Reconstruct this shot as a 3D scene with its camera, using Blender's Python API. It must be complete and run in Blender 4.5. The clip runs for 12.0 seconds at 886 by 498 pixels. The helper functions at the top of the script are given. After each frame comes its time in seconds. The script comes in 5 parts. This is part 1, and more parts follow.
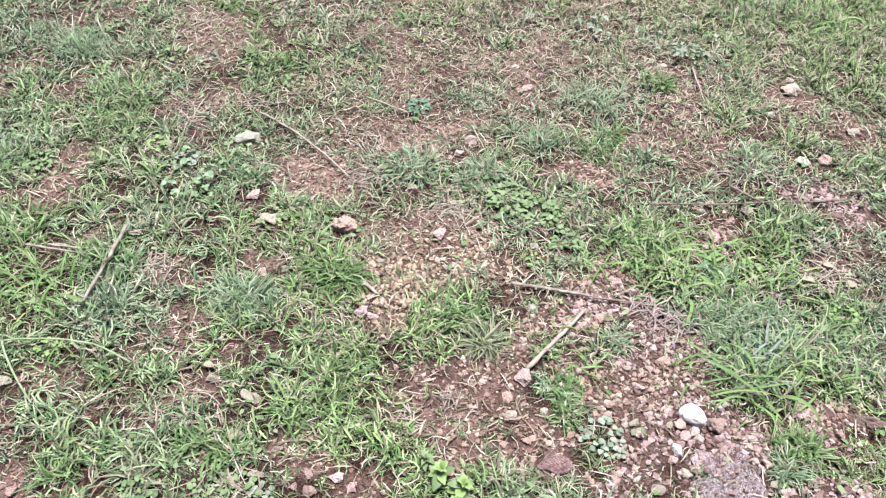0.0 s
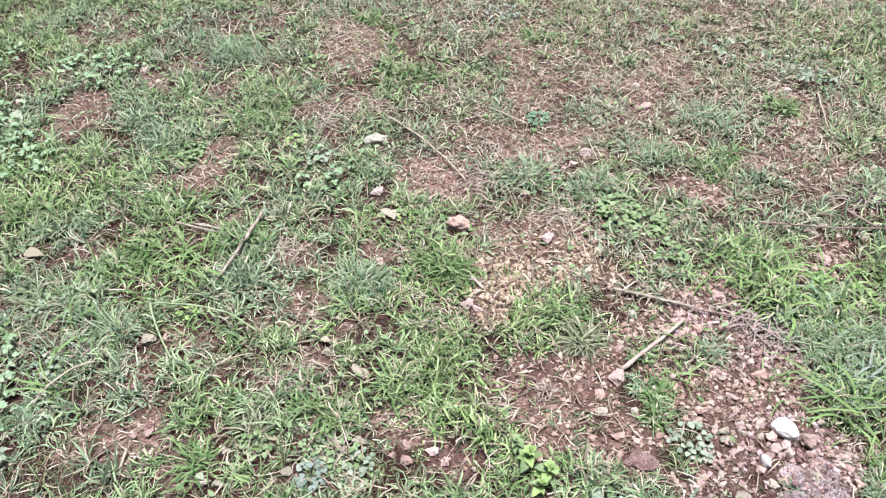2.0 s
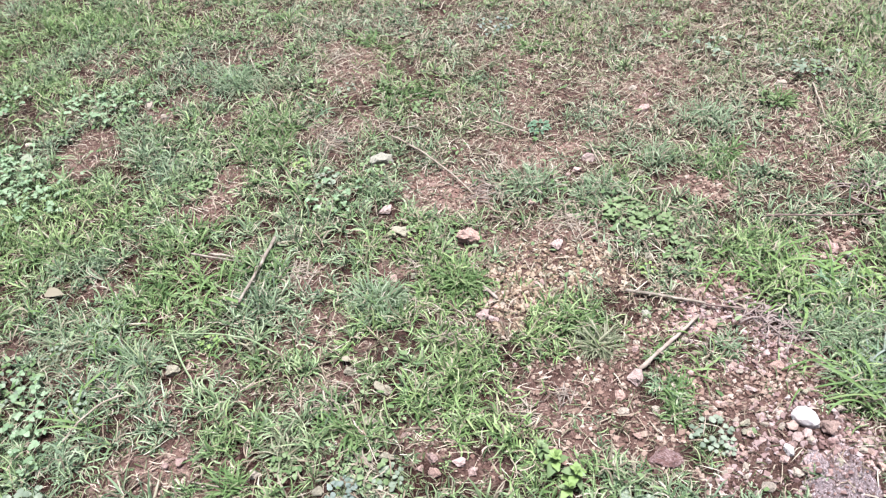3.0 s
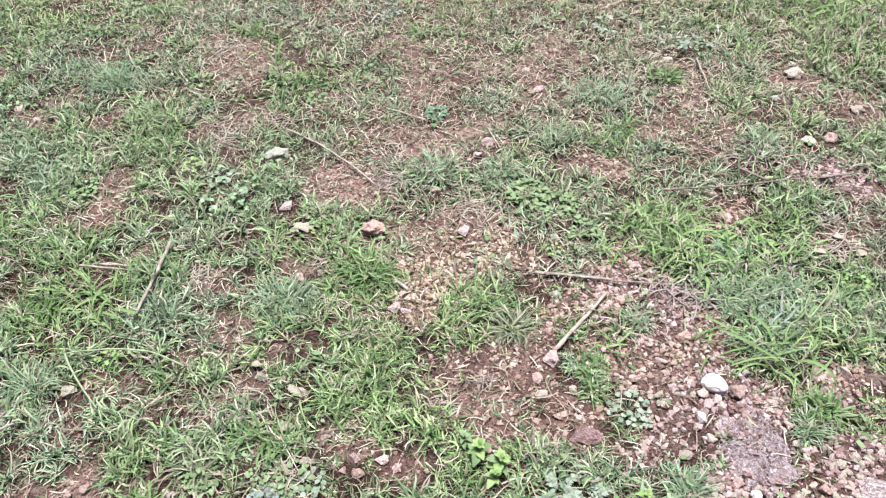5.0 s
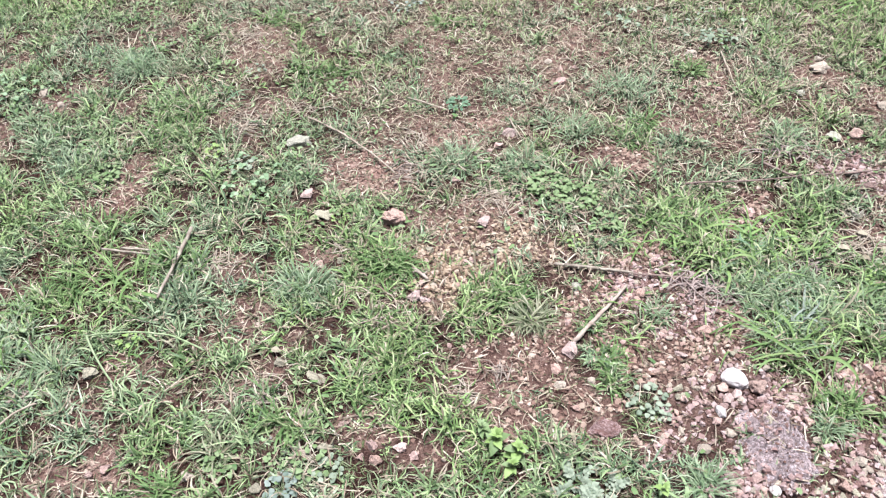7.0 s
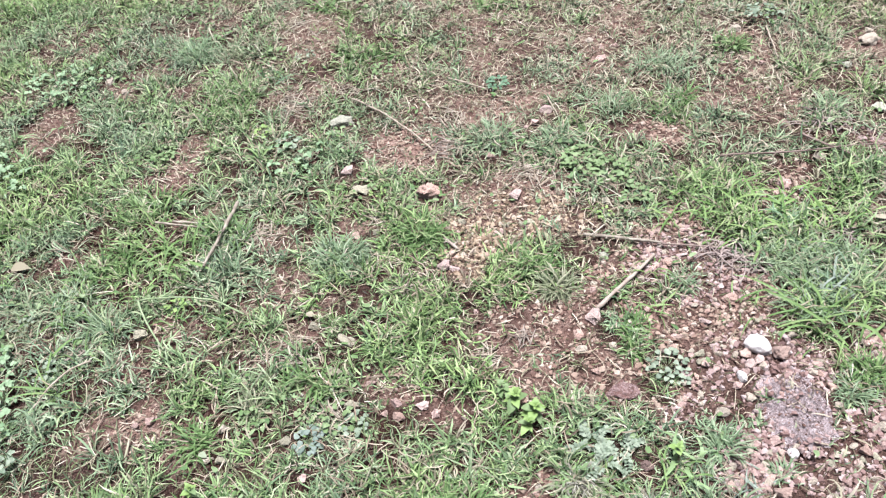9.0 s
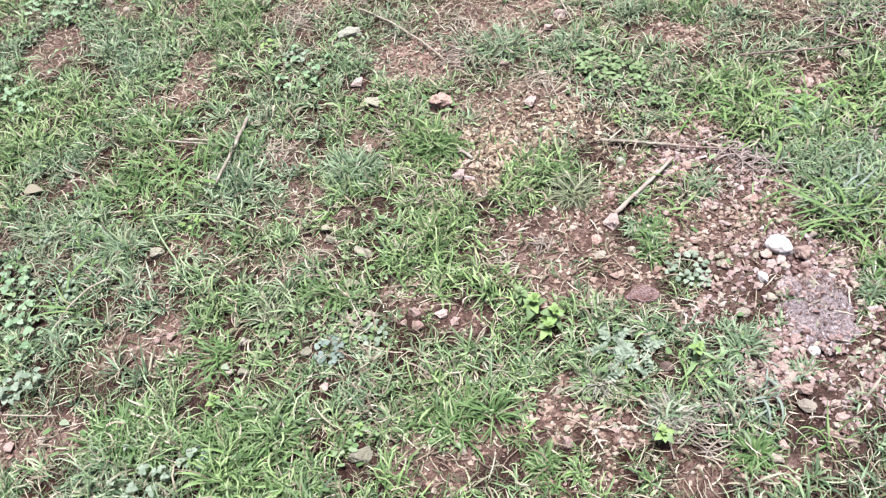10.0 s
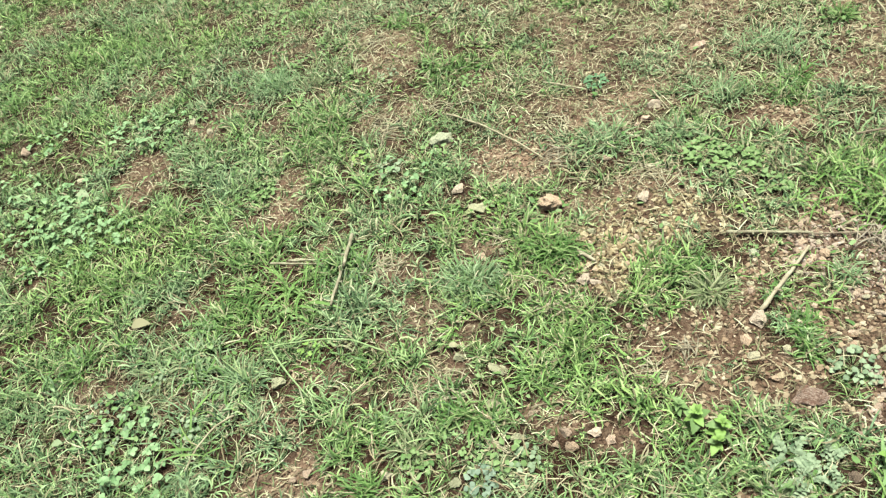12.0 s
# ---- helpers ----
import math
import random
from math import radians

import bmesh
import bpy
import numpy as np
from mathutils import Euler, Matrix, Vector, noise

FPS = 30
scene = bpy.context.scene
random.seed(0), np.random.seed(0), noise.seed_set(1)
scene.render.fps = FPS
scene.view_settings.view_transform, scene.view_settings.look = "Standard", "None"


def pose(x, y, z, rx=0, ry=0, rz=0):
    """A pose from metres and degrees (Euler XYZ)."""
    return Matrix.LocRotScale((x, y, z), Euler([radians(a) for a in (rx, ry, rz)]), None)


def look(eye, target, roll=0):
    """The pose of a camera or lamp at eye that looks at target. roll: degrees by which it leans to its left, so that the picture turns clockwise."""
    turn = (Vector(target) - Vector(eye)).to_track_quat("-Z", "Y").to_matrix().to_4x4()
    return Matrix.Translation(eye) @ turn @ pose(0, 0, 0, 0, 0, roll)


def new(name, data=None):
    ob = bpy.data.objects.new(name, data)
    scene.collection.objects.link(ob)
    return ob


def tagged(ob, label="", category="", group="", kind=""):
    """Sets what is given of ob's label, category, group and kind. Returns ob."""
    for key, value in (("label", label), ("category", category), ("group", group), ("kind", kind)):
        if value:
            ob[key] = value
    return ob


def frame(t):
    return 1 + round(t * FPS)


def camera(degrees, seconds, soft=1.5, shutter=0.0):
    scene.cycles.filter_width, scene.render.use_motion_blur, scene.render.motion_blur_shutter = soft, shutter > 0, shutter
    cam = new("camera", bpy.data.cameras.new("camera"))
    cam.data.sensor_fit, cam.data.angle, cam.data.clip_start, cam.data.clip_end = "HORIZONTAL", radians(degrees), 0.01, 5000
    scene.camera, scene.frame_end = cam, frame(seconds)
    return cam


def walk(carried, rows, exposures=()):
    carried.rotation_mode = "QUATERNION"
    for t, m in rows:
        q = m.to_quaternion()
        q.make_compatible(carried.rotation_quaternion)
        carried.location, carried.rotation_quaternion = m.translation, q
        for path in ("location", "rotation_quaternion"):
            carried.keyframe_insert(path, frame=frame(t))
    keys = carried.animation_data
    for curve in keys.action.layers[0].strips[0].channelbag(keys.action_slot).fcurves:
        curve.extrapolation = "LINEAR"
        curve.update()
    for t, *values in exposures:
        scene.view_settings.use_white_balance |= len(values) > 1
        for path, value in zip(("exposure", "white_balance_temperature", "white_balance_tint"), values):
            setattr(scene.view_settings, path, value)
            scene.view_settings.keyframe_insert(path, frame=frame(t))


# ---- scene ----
cam = camera(57.0, 12.0, soft=1.3)
PATH = [
    (0, (0.099, -0.025, 1.352), (0.096, 1.388, -0.063), 2.7),
    (0.5, (0.088, -0.025, 1.343), (0.069, 1.385, -0.075), 1.7),
    (1, (0.076, -0.023, 1.343), (-0.008, 1.376, -0.085), -0.2),
    (1.5, (0.076, -0.062, 1.366), (-0.103, 1.355, -0.034), -0.4),
    (2, (0.138, -0.136, 1.388), (-0.162, 1.283, 0.01), -1.6),
    (2.5, (0.158, -0.184, 1.406), (-0.206, 1.234, 0.043), -3.9),
    (3, (0.129, -0.157, 1.412), (-0.188, 1.279, 0.057), -5.8),
    (3.5, (0.1, -0.128, 1.415), (-0.083, 1.325, 0.053), -4.6),
    (3.7, (0.094, -0.121, 1.409), (-0.041, 1.33, 0.039), -3.7),
    (5.3, (0.1, -0.129, 1.399), (0.036, 1.304, 0.004), -2.7),
    (5.5, (0.095, -0.128, 1.406), (0.028, 1.303, 0.011), -2.8),
    (6, (0.091, -0.127, 1.399), (0.021, 1.306, 0.005), -2.9),
    (6.5, (0.083, -0.13, 1.396), (-0.004, 1.299, -0.001), -2.9),
    (8.5, (0.174, -0.177, 1.378), (-0.039, 1.223, -0.033), -5.7),
    (9, (0.206, -0.212, 1.378), (-0.086, 1.193, -0.015), -8.2),
    (9.5, (0.199, -0.229, 1.367), (-0.106, 1.108, -0.089), -10.1),
    (10, (0.195, -0.226, 1.341), (-0.127, 1.042, -0.172), -11.5),
    (10.5, (0.18, -0.203, 1.325), (-0.165, 1.081, -0.169), -12.7),
    (11, (0.155, -0.168, 1.353), (-0.223, 1.175, -0.08), -15.1),
    (11.5, (0.059, -0.141, 1.379), (-0.34, 1.234, -0.018), -16.9),
    (12, (-0.041, -0.14, 1.381), (-0.405, 1.262, 0.003), -15.9),
]
EXPOSURE = [(0.0, 1.43, 5560, 13), (10.5, 1.43, 5560, 10), (11.0, 1.40, 5900, -4), (11.5, 1.38, 6300, -16), (12.0, 1.36, 6520, -21)]
walk(cam, [(t, look(eye, target, roll)) for t, eye, target, roll in PATH], EXPOSURE)

# ---- light: bright overcast sky, broad soft sun ----
world = bpy.data.worlds.new("overcast_sky")
scene.world = world
world.use_nodes = True
wn, wl = world.node_tree.nodes, world.node_tree.links
sky = wn.new("ShaderNodeTexSky")
sky.sky_type = "NISHITA"
sky.sun_disc = False
sky.sun_elevation, sky.sun_rotation = radians(86), radians(63)
sky.air_density, sky.dust_density, sky.ozone_density = 1.0, 8.0, 1.0
wl.new(sky.outputs["Color"], wn["Background"].inputs["Color"])
wn["Background"].inputs["Strength"].default_value = 0.05
sun_data = bpy.data.lights.new("sun", "SUN")
sun_data.energy, sun_data.angle, sun_data.color = 5.0, radians(18), (1.0, 0.94, 0.86)
sun = new("sun", sun_data)
sun.matrix_world = look((0.3, 0.15, 5.4), (0, 0, 0))

# ---- small tools ----
rng = np.random.default_rng(7)


def lattice(ix, iy, seed):
    h = np.sin(ix * 127.1 + iy * 311.7 + seed * 74.7) * 43758.5453
    return h - np.floor(h)


def vnoise(x, y, size, seed):
    """Smooth value noise, 0 to 1."""
    x, y = np.asarray(x, float) / size, np.asarray(y, float) / size
    ix, iy = np.floor(x), np.floor(y)
    fx, fy = x - ix, y - iy
    fx, fy = fx * fx * (3 - 2 * fx), fy * fy * (3 - 2 * fy)
    a, b = lattice(ix, iy, seed), lattice(ix + 1, iy, seed)
    c, d = lattice(ix, iy + 1, seed), lattice(ix + 1, iy + 1, seed)
    return (a * (1 - fx) + b * fx) * (1 - fy) + (c * (1 - fx) + d * fx) * fy


def height(x, y):
    """The ground's relief in metres: gentle swells, clods and crumbs, fading to level far off."""
    x, y = np.asarray(x, float), np.asarray(y, float)
    h = 0.016 * (vnoise(x, y, 0.45, 1) - 0.5) + 0.012 * (vnoise(x, y, 0.13, 2) - 0.5)
    h = h + 0.007 * (vnoise(x, y, 0.045, 3) - 0.5) + 0.004 * (vnoise(x, y, 0.02, 4) - 0.5)
    far = np.clip((np.hypot(x + 0.4, y - 1.6) - 3) / 4, 0, 1)
    return h * (1 - far)


PATCHES, LUSH, SODS = [], [], []


def bare(x, y, rx, ry, strength, gravel):
    shrink = 0.84 if gravel < 0.3 else 0.84 if y > 1.5 else 1.0
    PATCHES.append((x, y, shrink * rx, shrink * ry, strength * (0.78 if y > 1.7 else 1.0), gravel))


def lush(x, y, rx, ry, gain):
    LUSH.append((x, y, rx, ry, gain))


def sod(x, y, rx, ry):
    """A grassy island within the bare and stony ground."""
    SODS.append((x, y, rx, ry))


def cover(x, y):
    """How bare (0 to 1) and how gravelly the ground is at a place."""
    wx = x + 0.13 * (vnoise(x, y, 0.16, 17) - 0.5) + 0.09 * (vnoise(x, y, 0.06, 11) - 0.5) + 0.05 * (vnoise(x, y, 0.025, 12) - 0.5)
    wy = y + 0.13 * (vnoise(x, y, 0.16, 18) - 0.5) + 0.09 * (vnoise(x, y, 0.06, 13) - 0.5) + 0.05 * (vnoise(x, y, 0.025, 14) - 0.5)
    open_soil, stones = np.zeros_like(x), np.zeros_like(x)
    for px, py, rx, ry, strength, gravel in PATCHES:
        k = np.clip(1.75 - 1.15 * np.hypot((wx - px) / rx, (wy - py) / ry), 0, 1)
        k = k * k * (3 - 2 * k)
        open_soil = np.maximum(open_soil, k * strength)
        stones = np.maximum(stones, k * gravel)
    for px, py, rx, ry in SODS:
        k = 0.85 * np.clip(2.2 - 1.5 * np.hypot((wx - px) / rx, (wy - py) / ry), 0, 1)
        open_soil, stones = open_soil * (1 - k), stones * (1 - k)
    return open_soil, stones


def dryness(x, y):
    """The open, trodden side of the meadow, with more dust and straw (0 to 1)."""
    return np.clip(0.55 * (y - 1.1) + 0.5 * (x + 0.25) - 1.0 * np.maximum(0, x - 0.4) + 0.5 * (vnoise(x, y, 0.25, 15) - 0.5), 0, 1)


def outside(x, y):
    """Metres beyond the wedge of meadow in front of the path's start."""
    return np.maximum.reduce([-1.15 - 0.5 * y - x, x - 0.85 - 0.36 * y, 0.2 - y, y - 3.3, np.zeros_like(x)])


def richness(x, y):
    g = np.ones_like(x)
    for px, py, rx, ry, gain in LUSH:
        k = np.clip(1.6 - np.hypot((x - px) / rx, (y - py) / ry), 0, 1)
        g = np.maximum(g, 1 + (gain - 1) * k)
    return g


def mesh_arrays(name, verts, faces, material, smooth=True):
    """A mesh from an (n, 3) array and a list of (m, k) face arrays."""
    me = bpy.data.meshes.new(name)
    me.vertices.add(len(verts))
    me.vertices.foreach_set("co", np.asarray(verts, np.float32).ravel())
    flat = np.concatenate([f.ravel() for f in faces]).astype(np.int32)
    sizes = np.concatenate([np.full(len(f), f.shape[1]) for f in faces]).astype(np.int32)
    starts = np.concatenate([[0], np.cumsum(sizes)[:-1]]).astype(np.int32)
    me.loops.add(len(flat))
    me.loops.foreach_set("vertex_index", flat)
    me.polygons.add(len(sizes))
    me.polygons.foreach_set("loop_start", starts)
    me.polygons.foreach_set("loop_total", sizes)
    me.polygons.foreach_set("use_smooth", np.full(len(sizes), smooth))
    me.materials.append(material)
    me.update(calc_edges=True)
    me.validate()
    return me


def part(name, me, parent, m=None, label=""):
    ob = new(name, me)
    ob.parent = parent
    if m is not None:
        ob.matrix_basis = m
    return tagged(ob, label)


def blades(roots, turn, length, width, rise, droop, twist, sway, rings=5):
    """Arching grass blades as arrays: rings of two points and a tip. All arguments but roots are one value a blade."""
    n = len(roots)
    s = np.linspace(0, 1, rings)
    elev = rise[:, None] + (droop - rise)[:, None] * s ** 1.2
    yaw = turn[:, None] + sway[:, None] * s ** 1.5
    step = (length / (rings - 1))[:, None]
    dx, dy, dz = np.cos(elev) * np.cos(yaw) * step, np.cos(elev) * np.sin(yaw) * step, np.sin(elev) * step
    zero = np.zeros((n, 1))
    line = np.stack([np.concatenate([zero, np.cumsum(d[:, :-1], 1)], 1) for d in (dx, dy, dz)], -1) + roots[:, None]
    line[..., 2] = np.maximum(line[..., 2], height(line[..., 0], line[..., 1]) + 0.0015)
    profile = np.array([0.8, 1.0, 0.96, 0.74, 0.0]) if rings == 5 else np.array([0.75, 1.0, 0.75, 0.0])
    tw = twist[:, None] * s
    side = np.stack([-np.sin(yaw) * np.cos(tw), np.cos(yaw) * np.cos(tw), np.sin(tw)], -1)
    half = side * (0.5 * width[:, None] * profile)[..., None]
    verts = np.empty((n, 2 * rings - 1, 3))
    for r in range(rings - 1):
        verts[:, 2 * r], verts[:, 2 * r + 1] = line[:, r] - half[:, r], line[:, r] + half[:, r]
    verts[:, -1] = line[:, -1]
    base = (np.arange(n) * (2 * rings - 1))[:, None]
    quads = np.concatenate([base + [2 * r, 2 * r + 1, 2 * r + 3, 2 * r + 2] for r in range(rings - 2)])
    return verts.reshape(-1, 3), [quads, base + [2 * rings - 4, 2 * rings - 3, 2 * rings - 2]]


# ---- materials ----
def material(name):
    m = bpy.data.materials.new(name)
    m.use_nodes = True
    return m, m.node_tree.nodes, m.node_tree.links, m.node_tree.nodes["Principled BSDF"]


def ramp(nodes, links, value, stops):
    r = nodes.new("ShaderNodeValToRGB")
    while len(r.color_ramp.elements) < len(stops):
        r.color_ramp.elements.new(0.5)
    for e, (at, colour) in zip(r.color_ramp.elements, stops):
        e.position, e.color = at, (*colour, 1)
    links.new(value, r.inputs["Fac"])
    return r.outputs["Color"]


def noise_node(nodes, links, coords, scale, detail=4.0):
    t = nodes.new("ShaderNodeTexNoise")
    t.inputs["Scale"].default_value, t.inputs["Detail"].default_value = scale, detail
    links.new(coords, t.inputs["Vector"])
    return t.outputs["Fac"]


def mixed(nodes, links, fac, a, b, blend="MIX"):
    m = nodes.new("ShaderNodeMix")
    m.data_type, m.blend_type = "RGBA", blend
    if isinstance(fac, float):
        m.inputs["Factor"].default_value = fac
    else:
        links.new(fac, m.inputs["Factor"])
    links.new(a, m.inputs["A"])
    if isinstance(b, tuple):
        m.inputs["B"].default_value = (*b, 1)
    else:
        links.new(b, m.inputs["B"])
    return m.outputs["Result"]


def relief(nodes, links, bsdf, value, strength, distance):
    b = nodes.new("ShaderNodeBump")
    b.inputs["Strength"].default_value, b.inputs["Distance"].default_value = strength, distance
    links.new(value, b.inputs["Height"])
    links.new(b.outputs["Normal"], bsdf.inputs["Normal"])


def soil_material():
    m, n, l, bsdf = material("red_soil")
    co = n.new("ShaderNodeTexCoord").outputs["Object"]
    big, mid, fine = noise_node(n, l, co, 3.5), noise_node(n, l, co, 42, 8), noise_node(n, l, co, 260, 5)
    # near-black base: the shade of gaps between blades, put into the colour
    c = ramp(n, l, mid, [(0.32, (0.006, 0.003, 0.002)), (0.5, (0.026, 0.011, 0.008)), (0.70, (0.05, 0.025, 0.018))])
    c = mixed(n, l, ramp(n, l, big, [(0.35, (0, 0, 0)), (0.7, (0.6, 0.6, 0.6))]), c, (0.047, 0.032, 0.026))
    dry = n.new("ShaderNodeAttribute")
    dry.attribute_name = "dust_vs_gap_shade"
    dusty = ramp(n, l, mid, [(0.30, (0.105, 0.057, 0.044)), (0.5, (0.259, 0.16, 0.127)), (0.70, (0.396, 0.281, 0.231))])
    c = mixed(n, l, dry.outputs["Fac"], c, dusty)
    c = mixed(n, l, ramp(n, l, fine, [(0.52, (0, 0, 0)), (0.70, (0.4, 0.4, 0.4))]), c, (0.20, 0.13, 0.105))
    # low spots of the fine bump darkened: crevice shade painted into the soil
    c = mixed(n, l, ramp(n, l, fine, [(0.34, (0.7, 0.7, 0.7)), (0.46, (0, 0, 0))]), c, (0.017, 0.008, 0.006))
    far = n.new("ShaderNodeAttribute")
    far.attribute_name = "grassed"
    clumps = ramp(n, l, noise_node(n, l, co, 8, 10), [(0.36, (0.060, 0.040, 0.030)), (0.5, (0.075, 0.080, 0.038)), (0.68, (0.125, 0.150, 0.065))])
    c = mixed(n, l, far.outputs["Fac"], c, clumps)
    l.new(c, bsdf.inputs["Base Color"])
    bsdf.inputs["Roughness"].default_value = 0.92
    bsdf.inputs["Specular IOR Level"].default_value = 0.06
    add = n.new("ShaderNodeMath")
    l.new(mid, add.inputs[0]), l.new(fine, add.inputs[1])
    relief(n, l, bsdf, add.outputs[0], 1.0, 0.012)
    return m


def stone_material(name, dark, light, per="object", rough=0.8):
    m, n, l, bsdf = material(name)
    co = n.new("ShaderNodeTexCoord").outputs["Object"]
    if per == "object":
        rnd = n.new("ShaderNodeObjectInfo").outputs["Random"]
    else:
        rnd = n.new("ShaderNodeNewGeometry").outputs["Random Per Island"]
    mid, fine = noise_node(n, l, co, 55, 5), noise_node(n, l, co, 420, 4)
    c = ramp(n, l, mid, [(0.3, dark), (0.68, light)])
    c = mixed(n, l, ramp(n, l, fine, [(0.5, (0, 0, 0)), (0.75, (0.5, 0.5, 0.5))]), c, tuple(0.5 * v for v in dark))
    hsv = n.new("ShaderNodeHueSaturation")
    val = n.new("ShaderNodeMapRange")
    val.inputs["To Min"].default_value, val.inputs["To Max"].default_value = 0.78, 1.18
    l.new(rnd, val.inputs["Value"]), l.new(val.outputs["Result"], hsv.inputs["Value"]), l.new(c, hsv.inputs["Color"])
    l.new(hsv.outputs["Color"], bsdf.inputs["Base Color"])
    bsdf.inputs["Roughness"].default_value = rough
    bsdf.inputs["Specular IOR Level"].default_value = 0.18
    add = n.new("ShaderNodeMath")
    l.new(mid, add.inputs[0]), l.new(fine, add.inputs[1])
    relief(n, l, bsdf, add.outputs[0], 0.7, 0.003)
    return m


def crust_material(name, dark, mid_tone, light, soil):
    """Weathered rock: pale and dark crumbs, cracks, soil lying in the hollows."""
    m, n, l, bsdf = material(name)
    co = n.new("ShaderNodeTexCoord").outputs["Object"]
    grain, patch, fine = noise_node(n, l, co, 22, 8), noise_node(n, l, co, 4.5, 5), noise_node(n, l, co, 60, 4)
    c = ramp(n, l, grain, [(0.36, dark), (0.5, mid_tone), (0.64, light)])
    c = mixed(n, l, ramp(n, l, patch, [(0.5, (0, 0, 0)), (0.66, (0.85, 0.85, 0.85))]), c, soil)
    c = mixed(n, l, ramp(n, l, fine, [(0.38, (0.6, 0.6, 0.6)), (0.47, (0, 0, 0))]), c, tuple(0.6 * v for v in dark))
    l.new(c, bsdf.inputs["Base Color"])
    bsdf.inputs["Roughness"].default_value = 0.9
    bsdf.inputs["Specular IOR Level"].default_value = 0.15
    relief(n, l, bsdf, fine, 0.8, 0.02)
    return m


def gravel_material(name, stops):
    m, n, l, bsdf = material(name)
    co = n.new("ShaderNodeTexCoord").outputs["Object"]
    rnd = n.new("ShaderNodeNewGeometry").outputs["Random Per Island"]
    c = ramp(n, l, rnd, stops)
    fine = noise_node(n, l, co, 300, 4)
    c = mixed(n, l, ramp(n, l, fine, [(0.42, (0, 0, 0)), (0.75, (0.6, 0.6, 0.6))]), c, (0.165, 0.105, 0.085))
    l.new(c, bsdf.inputs["Base Color"])
    bsdf.inputs["Roughness"].default_value = 0.85
    bsdf.inputs["Specular IOR Level"].default_value = 0.15
    relief(n, l, bsdf, fine, 0.6, 0.002)
    return m


def leaf_material(name, stops, per="island", patch=0.0, patch_colour=(0.165, 0.143, 0.077), through_light=0.3, rough=0.5):
    """Blades and leaves: a colour for each blade, veined and blotched, letting some light through."""
    m, n, l, bsdf = material(name)
    co = n.new("ShaderNodeTexCoord").outputs["Object"]
    if per == "island":
        rnd = n.new("ShaderNodeNewGeometry").outputs["Random Per Island"]
    else:
        rnd = n.new("ShaderNodeObjectInfo").outputs["Random"]
    c = ramp(n, l, rnd, stops)
    hue = noise_node(n, l, co, 2.3, 3)
    if patch:
        c = mixed(n, l, ramp(n, l, hue, [(0.5, (0, 0, 0)), (0.75, (0.35, 0.35, 0.35))]), c, (0.22, 0.253, 0.094))
        blot = noise_node(n, l, co, 7.0, 4)
        c = mixed(n, l, ramp(n, l, blot, [(0.42, (0, 0, 0)), (0.7, (patch, patch, patch))]), c, patch_colour)
    fleck = noise_node(n, l, co, 190, 3)
    c = mixed(n, l, ramp(n, l, fleck, [(0.4, (0, 0, 0)), (0.8, (0.5, 0.5, 0.5))]), c, (0.182, 0.182, 0.099))
    l.new(c, bsdf.inputs["Base Color"])
    bsdf.inputs["Roughness"].default_value = rough
    bsdf.inputs["Specular IOR Level"].default_value = 0.14
    glow = n.new("ShaderNodeBsdfTranslucent")
    l.new(c, glow.inputs["Color"])
    mix = n.new("ShaderNodeMixShader")
    mix.inputs["Fac"].default_value = through_light
    l.new(bsdf.outputs[0], mix.inputs[1]), l.new(glow.outputs[0], mix.inputs[2])
    l.new(mix.outputs[0], n["Material Output"].inputs["Surface"])
    return m


def wood_material(name, dark, light):
    m, n, l, bsdf = material(name)
    co = n.new("ShaderNodeTexCoord").outputs["Object"]
    mid, fine = noise_node(n, l, co, 45, 5), noise_node(n, l, co, 500, 4)
    c = ramp(n, l, mid, [(0.3, dark), (0.7, light)])
    c = mixed(n, l, ramp(n, l, fine, [(0.5, (0, 0, 0)), (0.8, (0.6, 0.6, 0.6))]), c, tuple(0.45 * v for v in dark))
    l.new(c, bsdf.inputs["Base Color"])
    bsdf.inputs["Roughness"].default_value = 0.8
    bsdf.inputs["Specular IOR Level"].default_value = 0.2
    relief(n, l, bsdf, fine, 0.6, 0.001)
    return m


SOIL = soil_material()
GRAVEL = gravel_material("mixed_gravel", [(0.0, (0.073, 0.041, 0.031)), (0.25, (0.143, 0.088, 0.066)), (0.5, (0.203, 0.140, 0.107)), (0.85, (0.259, 0.201, 0.153)), (1.0, (0.346, 0.286, 0.232))])
PINKISH = gravel_material("pinkish_gravel", [(0.0, (0.077, 0.043, 0.038)), (0.25, (0.145, 0.091, 0.081)), (0.5, (0.205, 0.142, 0.130)), (0.85, (0.261, 0.199, 0.184)), (1.0, (0.346, 0.283, 0.263))])
SANDY = gravel_material("sandy_gravel", [(0.0, (0.085, 0.057, 0.035)), (0.35, (0.169, 0.121, 0.078)), (0.7, (0.249, 0.191, 0.129)), (1.0, (0.334, 0.270, 0.201))])
